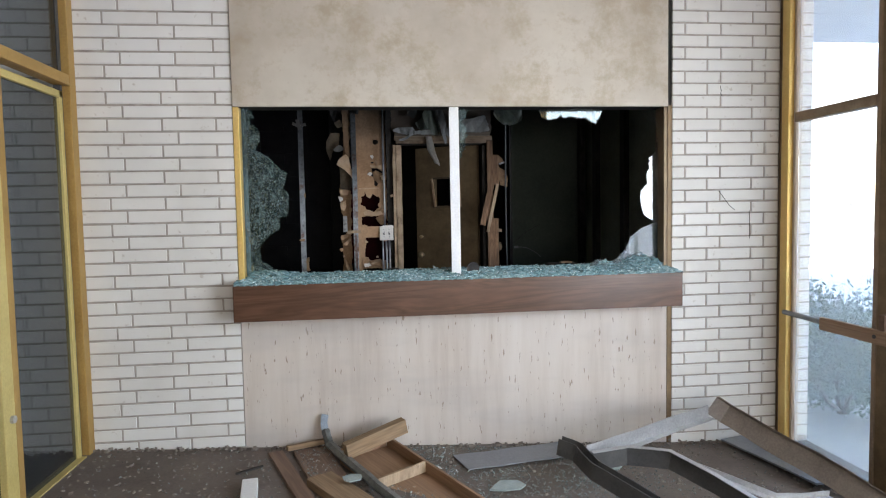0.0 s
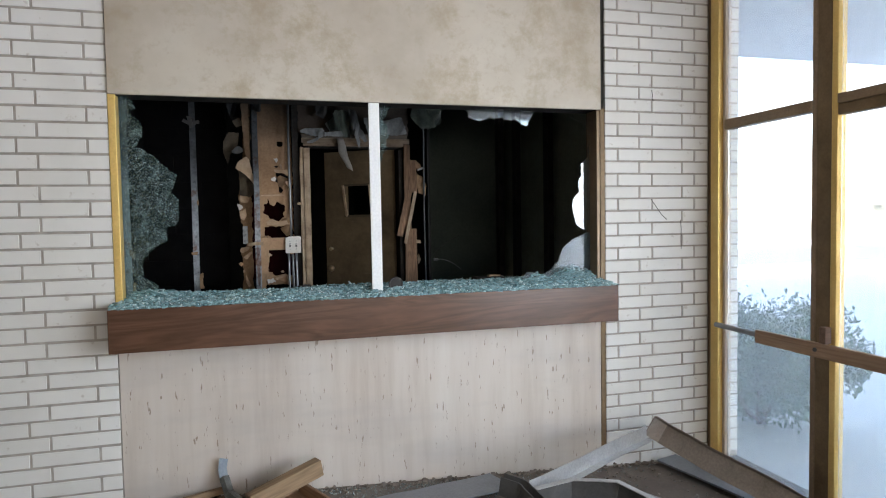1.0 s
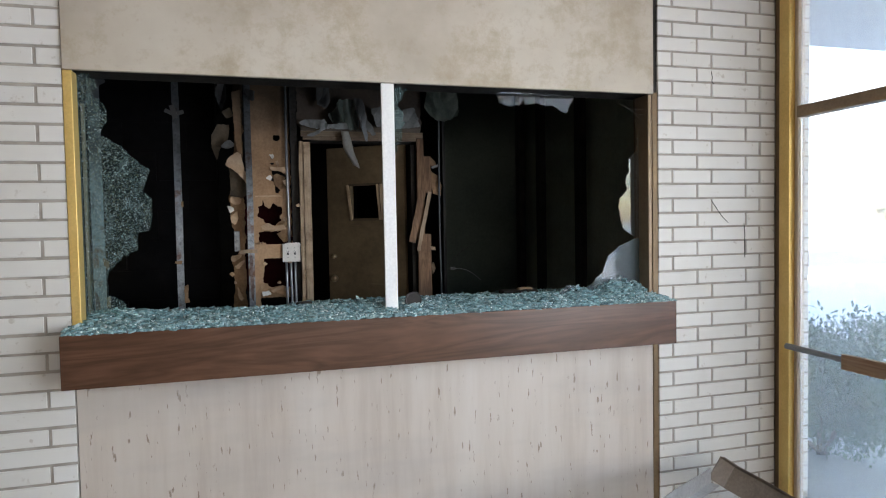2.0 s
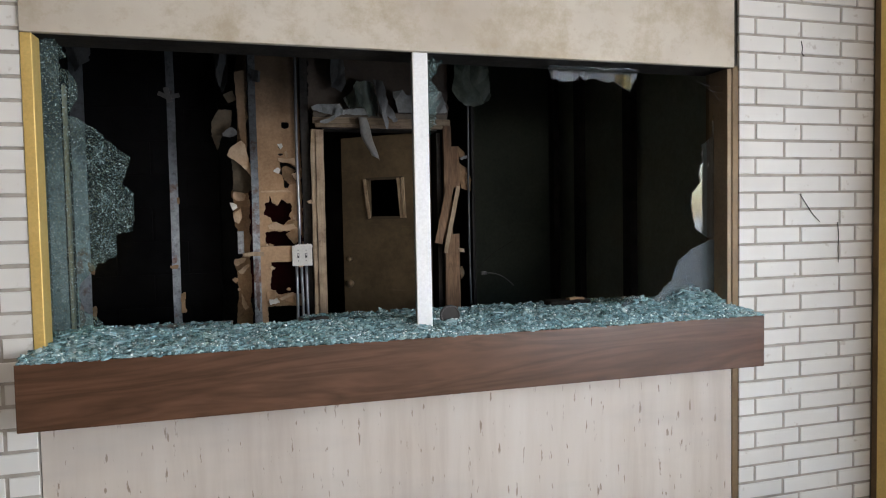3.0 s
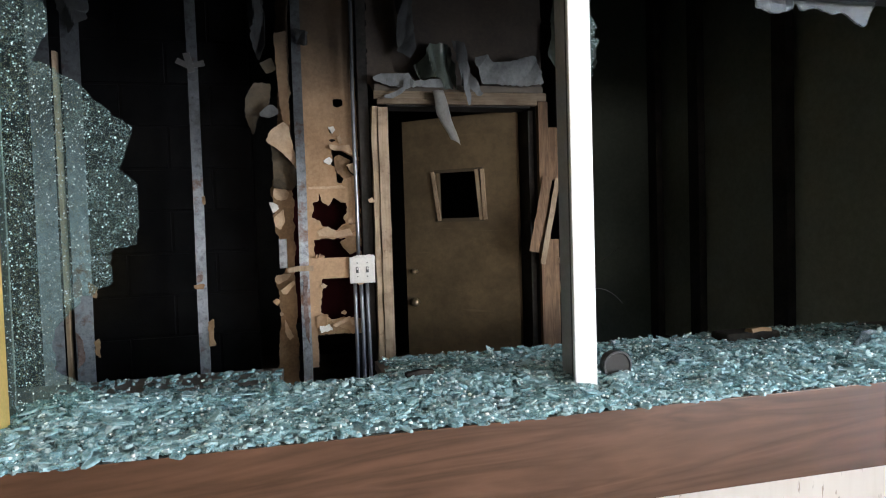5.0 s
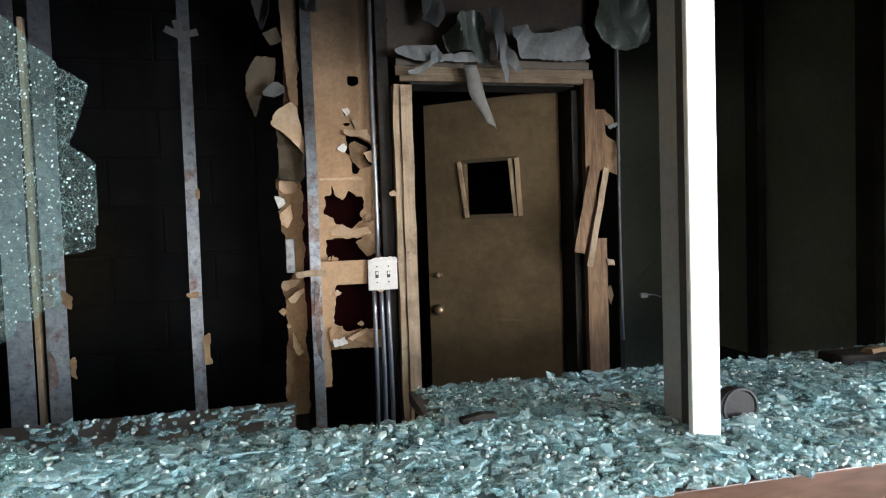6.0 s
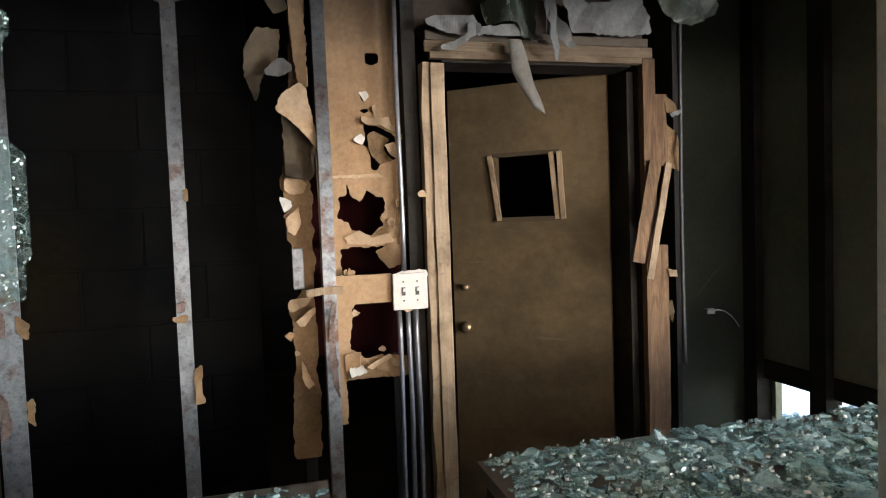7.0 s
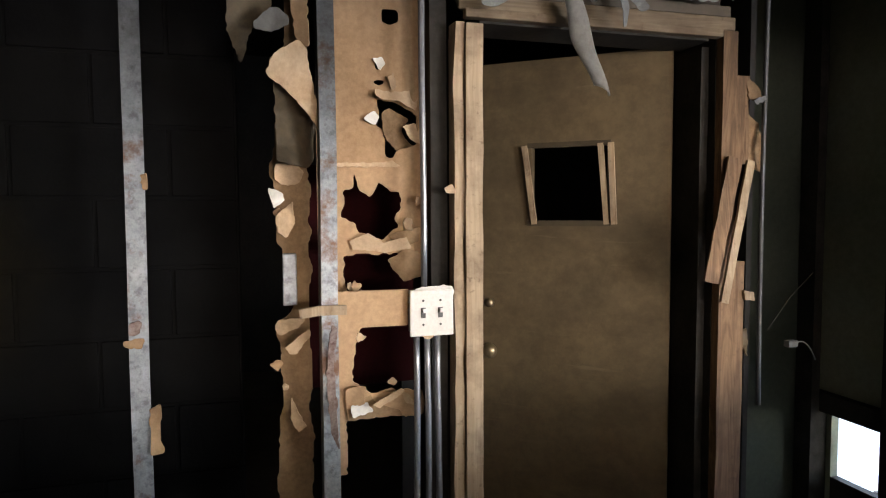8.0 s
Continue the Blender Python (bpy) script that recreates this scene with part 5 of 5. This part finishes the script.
tagged(block("charred_lump", M_CHAR, 0.93, 1.14, 3.60, 3.69, 1.123, 1.155, None, "", 0.01), "charred brown board end lying on the counter", "board")
bm = bmesh.new()
sweep(bm, [(1.02, 3.61, 1.155), (1.06, 3.615, 1.158), (1.10, 3.613, 1.155)], [(-0.018, 0), (0.018, 0), (0.015, 0.012), (-0.012, 0.01)])
tagged(part("wood_chip", bm, M_LUMBER), "pale splinter of wood among the glass", "wood chip")
bm = bmesh.new()
sweep(bm, [(-0.19, 3.36, 1.163), (-0.15, 3.365, 1.168), (-0.12, 3.37, 1.165)], [(-0.012, 0), (0.012, 0), (0.01, 0.01), (-0.01, 0.01)])
tagged(part("burnt_chip", bm, M_CHAR), "burnt scrap among the broken glass", "scrap")

# ---------------------------------------------------------------- wreckage on the floor


def lumber(name, label, mat, p0, p1, w, h, category="board", roll=0.0, bevel=0.003):
    """A squared timber from p0 to p1 (centres of its underside)."""
    a, b = Vector(p0), Vector(p1)
    ob = new(name)
    d = b - a
    ob.matrix_world = Matrix.Translation(a) @ d.to_track_quat("X", "Z").to_matrix().to_4x4() @ pose(0, 0, 0, roll)
    bm = bmesh.new()
    box(bm, 0, d.length, -w / 2, w / 2, 0, h, bevel)
    part("board", bm, mat, ob)
    return tagged(ob, label, category, "wreckage on the floor")


lumber("timber", "short yellowish timber propped against a drawer", M_LUMBER, (-0.46, 2.86, 0.15), (-0.115, 3.03, 0.225), 0.06, 0.085, "timber")
lumber("board", "purple-brown board lying on the floor", M_BROWNWOOD, (-0.89, 3.10, 0.105), (-0.63, 2.40, 0.10), 0.085, 0.02)
lumber("panel", "brown wooden panel sprinkled with glass", M_BROWNWOOD, (-0.69, 3.13, 0.095), (-0.555, 2.70, 0.09), 0.20, 0.025)
lumber("board", "pale edge board lying on the panel", M_LUMBER, (-0.82, 3.08, 0.13), (-0.60, 3.20, 0.12), 0.03, 0.03)
lumber("board", "light wooden board end", M_LUMBER, (-0.60, 2.67, 0.10), (-0.36, 2.30, 0.095), 0.15, 0.045)
lumber("block", "white painted wooden block", M_WHITE, (-0.95, 2.63, 0.115), (-0.905, 2.30, 0.11), 0.078, 0.05, "block")
lumber("stick", "thin dark charred stick on the floor", M_CHAR, (-1.06, 2.80, 0.12), (-0.93, 2.90, 0.115), 0.014, 0.01, "stick")
M_DRAWER = mat_wood("orange_brown_drawer_wood", (0.21, 0.12, 0.066), (0.33, 0.20, 0.115), 0.7, (0.8, 18, 18), False)
drawer = thing("drawer", "brown wooden drawer lying open on the floor", "drawer", (-0.36, 3.02, 0.10))
drawer.rotation_euler = (radians(3), radians(4), radians(-60))
DL, DWID = 0.95, 0.30
block("bottom", M_DRAWER, 0, DL, -DWID / 2, DWID / 2, 0.0, 0.012, drawer, "", 0.002)
block("side", M_DRAWER, 0, DL, DWID / 2, DWID / 2 + 0.016, 0.0, 0.075, drawer, "", 0.002)
block("side", M_DRAWER, 0, DL, -DWID / 2 - 0.016, -DWID / 2, 0.0, 0.04, drawer, "", 0.002)
block("back", M_DRAWER, -0.016, 0, -DWID / 2, DWID / 2, 0.0, 0.08, drawer, "", 0.002)
block("divider", M_JAMB, 0.40, 0.416, -DWID / 2, DWID / 2, 0.013, 0.075, drawer, "", 0.002)
block("label_slip", M_WHITE, 0.33, 0.38, DWID / 2 + 0.03, DWID / 2 + 0.14, -0.03, -0.026, drawer, "pale slip of wood")


def bent(name, label, mat, pts, profile, up=(0, 0, 1), category="metal strip"):
    bm = bmesh.new()
    fine = []
    for k in range(len(pts) - 1):
        a, b = Vector(pts[k]), Vector(pts[k + 1])
        for j in range(6):
            p = a.lerp(b, j / 6)
            fine.append(p + 0.006 * noise.noise_vector(p * 5))
    fine.append(Vector(pts[-1]))
    sweep(bm, fine, profile, up)
    return tagged(part(name, bm, mat), label, category, "bent metal on the floor")


M_TUBE = mat_speckled("crushed_grey_metal", (0.05, 0.055, 0.05), (0.22, 0.225, 0.21), 0.4, 18, 90, 0.3, 0.8)
bent("metal_tube", "crushed dark metal tube with a blue-grey tip", M_TUBE, [(-0.60, 3.17, 0.20), (-0.57, 3.10, 0.13), (-0.47, 2.87, 0.125), (-0.34, 2.60, 0.125), (-0.17, 2.25, 0.12)], [(-0.03, 0), (0.02, 0), (0.028, 0.02), (0.012, 0.042), (-0.018, 0.036)])
bent("metal_tip", "blue-grey upturned tip of crushed tube", M_BLUEMETAL, [(-0.597, 3.16, 0.19), (-0.607, 3.18, 0.26), (-0.60, 3.185, 0.305)], [(-0.022, -0.01), (0.02, -0.012), (0.018, 0.012), (-0.018, 0.014)], (0, 1, 0))
bent("metal_strip", "bent pale aluminium strip", M_TRIMMETAL, [(0.80, 2.46, 0.245), (1.15, 2.63, 0.25), (1.45, 2.79, 0.26), (1.745, 2.945, 0.262)], [(0, -0.03), (0.045, -0.03), (0.045, -0.026), (0.004, -0.026), (0.004, 0.05), (0, 0.05)])
bent("metal_strip", "broad brown metal strip bent over", M_BROWNMETAL, [(1.735, 2.945, 0.262), (1.83, 2.955, 0.195), (1.93, 2.70, 0.125), (2.02, 2.42, 0.075), (2.055, 2.28, 0.055), (2.13, 1.95, -0.01), (2.18, 1.7, -0.04)], [(-0.003, 0), (0.003, 0), (0.003, 0.115), (0.02, 0.125), (0.02, 0.129), (-0.003, 0.121)], (0.55, -0.05, 0.83))
bent("metal_strip", "dark metal channel bent across the floor", M_DARKMETAL, [(0.62, 2.36, 0.30), (0.69, 2.30, 0.285), (0.74, 2.18, 0.24), (0.90, 2.0, 0.17), (1.15, 1.75, 0.06)], channel_profile(0.05, 0.085))
bend = [(0.82, 2.44, 0.225), (1.02, 2.46, 0.235), (1.12, 2.42, 0.235), (1.22, 2.37, 0.235), (1.36, 2.18, 0.18), (1.55, 1.9, 0.08), (1.62, 1.8, 0.04)]
thin = bent("metal_strip", "dark bent metal strip with a bright edge", M_DARKMETAL, bend, [(-0.003, -0.06), (0.003, -0.06), (0.003, 0.04), (-0.003, 0.04)])
bm = bmesh.new()
sweep(bm, [(x, y, z + 0.041) for x, y, z in bend], [(-0.004, 0), (0.03, 0.002), (0.03, 0.006), (-0.004, 0.005)])
part("edge", bm, M_TRIMMETAL, thin, "bright aluminium edge")
bent("metal_strip", "pale aluminium strip lying in a bend", M_TRIMMETAL, [(1.33, 2.31, 0.20), (1.50, 2.17, 0.15), (1.62, 2.10, 0.11), (1.80, 2.12, 0.09), (1.93, 2.14, 0.085)], angle_profile(0.05, 0.03))
bent("sheet_metal", "grey flat metal plate on the floor", M_SHEET, [(2.02, 3.15, 0.005), (2.10, 2.85, 0.0), (2.17, 2.45, 0.0)], [(-0.09, 0), (0.08, 0), (0.08, 0.012), (-0.09, 0.012)])
bent("glass_sheet", "dusty grey strip of sheet lying by the wall", M_SHEET, [(0.20, 2.88, 0.065), (0.5, 2.95, 0.055), (0.9, 3.06, 0.04)], [(-0.13, 0), (0.10, 0), (0.10, 0.006), (-0.13, 0.006)])
M_SHARDFLOOR = mat_speckled("dusty_shard", (0.26, 0.33, 0.33), (0.40, 0.47, 0.46), 0.25, 20, 120)
for k, (x, y, r) in enumerate(((0.40, 2.56, 0.10), (1.06, 2.80, 0.08), (-0.42, 2.55, 0.06), (1.2, 2.95, 0.06))):
    bm = bmesh.new()
    zb = floor_z(x) + (0.008 if x > -0.4 else 0.075)
    rim = [(x + r * (0.7 + 0.5 * rng.random()) * math.cos(a), y + r * 0.7 * (0.7 + 0.5 * rng.random()) * math.sin(a)) for a in np.linspace(0, 5.4, 7)]
    lo = [bm.verts.new((a, b, zb)) for a, b in rim]
    hi = [bm.verts.new((a, b, zb + 0.007)) for a, b in rim]
    bm.faces.new(lo[::-1])
    bm.faces.new(hi)
    for n in range(7):
        bm.faces.new((lo[n], lo[(n + 1) % 7], hi[(n + 1) % 7], hi[n]))
    tagged(part("glass_shard", bm, M_SHARDFLOOR), "flat green-grey shard of cracked glass on the floor", "broken glass", "shards on the floor")

spots = []
while len(spots) < 9000:
    x, y = nrng.uniform(-1.9, 2.3), nrng.uniform(1.6, 3.19)
    dens = 0.04 + 0.9 * math.exp(-((x - 0.45) / 0.75) ** 2) * (0.6 + 0.6 * noise.noise(Vector((x * 4, y * 4, 7))))
    if nrng.random() < dens:
        spots.append((x, y, floor_z(x) + 0.0005))
for u, v in zip(nrng.uniform(0.02, 0.43, 150), nrng.uniform(-0.09, 0.09, 150)):
    a, b = Vector((-0.69, 3.13)), Vector((-0.555, 2.70))
    d = (b - a).normalized()
    c = a + d * u + Vector((-d.y, d.x)) * v
    spots.append((c.x, c.y, 0.1205))
M_FLOORCRUMB = mat_crumb("dusty_glass_crumbs", (0.42, 0.46, 0.44), 0.65)
tagged(chunks("floor_glass", spots, (0.002, 0.0085), M_FLOORCRUMB, (0.4, 0.9), 11), "scattered crumbs of broken glass on the floor", "broken glass", kind="stuff")
spots = [(x, y, floor_z(x)) for x, y in zip(nrng.uniform(-1.95, 2.35, 1500), nrng.uniform(1.4, 3.19, 1500))]
M_GRIT = mat_speckled("grit", (0.10, 0.08, 0.065), (0.30, 0.25, 0.21), 0.9, 30, 100)
tagged(chunks("floor_grit", spots, (0.004, 0.016), M_GRIT, (0.3, 0.7), 12), "dirt and plaster grit on the floor", "grit", kind="stuff")
spots = [(x, 3.16 + 0.04 * abs(g), floor_z(x)) for x, g in zip(nrng.uniform(-1.95, 2.3, 500), nrng.normal(0, 0.6, 500))]
tagged(chunks("wall_foot_dirt", spots, (0.006, 0.022), M_GRIT, (0.4, 0.8), 13), "crumbled dirt along the foot of the wall", "grit", kind="stuff")

# ---------------------------------------------------------------- outdoors
bm = bmesh.new()
for x0, x1, y0, y1 in ((2.3, 700, -700, 700), (-700, 2.3, 9.6, 700), (-700, 2.3, -700, -6.3)):
    bm.faces.new([bm.verts.new(p) for p in ((x0, y0, -0.13), (x1, y0, -0.13), (x1, y1, -0.13), (x0, y1, -0.13))])
structure(part("ground", bm, M_PAVE), "pale concrete forecourt reaching to the horizon", "ground")
structure(block("kerb", M_PAVE, 2.6, 120, 14.0, 14.18, -0.13, 0.0), "concrete kerb along the street", "kerb")
structure(block("road", M_ROAD, -120, 160, 17, 25, -0.128, -0.12), "grey asphalt street", "road")
structure(block("verge", M_GRASS, -150, 200, 32, 120, -0.128, -0.10), "dry grass beyond the street", "ground")
M_CANOPY = mat_speckled("pale_canopy_paint", (0.50, 0.53, 0.55), (0.60, 0.63, 0.65), 0.6, 1.5, 30)
structure(block("canopy", M_CANOPY, 2.6, 9.5, -2.5, 5.0, 3.06, 3.4), "flat roof canopy over the forecourt", "canopy")


orng = np.random.default_rng(41)
spots = [(x, y, -0.13) for x, y in zip(orng.uniform(2.2, 3.1, 16), orng.uniform(5.1, 6.1, 16))]
tagged(chunks("rubble", spots, (0.02, 0.07), M_GRIT, (0.3, 0.7), 43), "dark rubble on the pale ground outside the wall gap", "rubble", kind="stuff")


def foliage(name, centre, size, n, leaf, seed, bm=None):
    rng = np.random.default_rng(seed)
    bm = bm or bmesh.new()
    clumps = rng.normal(0, 0.42, (26, 3))
    for k in range(n):
        c = clumps[k % 26]
        p = c + rng.normal(0, 0.17, 3)
        r = np.linalg.norm(p)
        if r > 1.05:
            p *= 1.05 / r * rng.uniform(0.85, 1.05)
        o = Vector((centre[0] + p[0] * size[0], centre[1] + p[1] * size[1], centre[2] + p[2] * size[2]))
        q = Euler(rng.uniform(0, 6.28, 3)).to_matrix()
        s = leaf * rng.uniform(0.6, 1.3)
        bm.faces.new([bm.verts.new(o + q @ Vector(v)) for v in ((-s, 0, 0), (0, -0.45 * s, 0.1 * s), (s, 0, 0), (0, 0.45 * s, 0.1 * s))])
    return bm


def plant(name, label, category, x, y, z, size, n, leaf, seed, trunk, group="", leaf_mat=None):
    ob = thing(name, label, category, (x, y, z), group)
    rng = random.Random(seed)
    bm = bmesh.new()
    for k in range(5):
        a = rng.uniform(0, 6.28)
        top = Vector((math.cos(a) * size[0] * 0.5, math.sin(a) * size[1] * 0.5, trunk + size[2] * rng.uniform(0.5, 1.2)))
        mid = Vector((top.x * 0.25, top.y * 0.25, trunk * 0.9))
        r = 0.02 * trunk + 0.012
        sweep(bm, [(0.02 * k, 0, 0), mid, top], round_profile(r, 6), (0, 1, 0.1))
    part("trunk", bm, M_BARK, ob)
    part("crown", foliage("crown", (0, 0, trunk + size[2] * 0.75), size, n, leaf, seed), leaf_mat or M_LEAF, ob)
    return ob


plant("hedge_bush", "dense green bush growing beside the entrance", "bush", 3.35, 3.85, -0.13, (0.80, 0.60, 0.60), 26000, 0.023, 1, 0.12)

for k in range(9):
    plant("street_tree", "pale distant tree along the far side of the street", "tree", 66 + 9.5 * k + 3 * math.sin(4.1 * k), 92 - 6.5 * k + 5 * math.sin(2.3 * k), -0.13, (1.9 + 0.5 * math.sin(k * 1.9), 1.7, 1.5 + 0.4 * math.cos(k * 2.7)), 700, 0.22, 30 + k, 1.3, "distant trees", M_FARLEAF)

# ---------------------------------------------------------------- bricks, course by course
BL, BC, JOINT = 0.3048, 0.0762, 0.012
brick_mesh = {}


def brick(x0, x1, zc, deep, parent):
    key = (round(x1 - x0, 3), deep)
    if key not in brick_mesh:
        w, h, d, c = key[0] / 2, (BC - JOINT) / 2, (0.12 if deep else 0.03), 0.0025
        bm = bmesh.new()
        rings = [[bm.verts.new((sx * (w - i), y, sz * (h - i))) for sx, sz in ((-1, -1), (1, -1), (1, 1), (-1, 1))] for y, i in ((d, 0), (c, 0), (c * 0.3, c * 0.3), (0, c))]
        for r, q in zip(rings, rings[1:]):
            for j in range(4):
                bm.faces.new((r[j], r[(j + 1) % 4], q[(j + 1) % 4], q[j]))
        bm.faces.new(rings[-1])
        brick_mesh[key] = mesh_of(bm, "brick", M_BRICK)
    ob = new("brick", brick_mesh[key])
    ob.parent = parent
    ob.location = ((x0 + x1) / 2, WALL + brng.uniform(-0.0015, 0.0015), zc + brng.uniform(-0.0012, 0.0012))
    ob.rotation_euler = (brng.uniform(-0.006, 0.006), brng.uniform(-0.003, 0.003), brng.uniform(-0.004, 0.004))
    return ob


def course(edges, zc, parent, deep_first=False, joined=None):
    for k, (a, b) in enumerate(zip(edges, edges[1:])):
        if b - a < 0.03:
            continue
        if joined is None:
            brick(a + JOINT / 2, b - JOINT / 2, zc, deep_first and k == 0, parent)
        else:
            box(joined, a + JOINT / 2, b - JOINT / 2, WALL + 0.001, WALL + 0.03, zc - (BC - JOINT) / 2, zc + (BC - JOINT) / 2)


brng = random.Random(11)
far_bm = bmesh.new()
for k in range(-4, 34):
    zc = 2.60 - BC * k
    if zc > CEIL - 0.06 or zc < 0.12:
        continue
    first = -1.70 if k % 2 == 0 else -1.789
    near = [-2.0] + [x for x in (first + BL * n for n in range(-2, 3)) if -1.99 < x < -1.10] + [-1.079]
    course(near, zc, wall)
    far = [x for x in (first + BL * n for n in range(-10, 0)) if x < -2.02]
    course(far + [-2.01], zc, wall, False, far_bm)
tagged(part("far_bricks", far_bm, M_BRICK, wall), "", "", kind="stuff")
end_bm = bmesh.new()
for k in range(-4, 40):
    zc = 2.732 - 0.0755 * k
    if zc > CEIL - 0.06 or zc < -0.06:
        continue
    edges = [1.630, 1.87, 2.175, 2.37] if k % 2 == 0 else [1.630, 1.72, 1.96, 2.265, 2.37]
    course(edges, zc, wall_e, True)
    course([2.45, 2.605], zc, wall_e, False, end_bm)
tagged(part("outer_bricks", end_bm, M_BRICK, wall_e), "", "", kind="stuff")
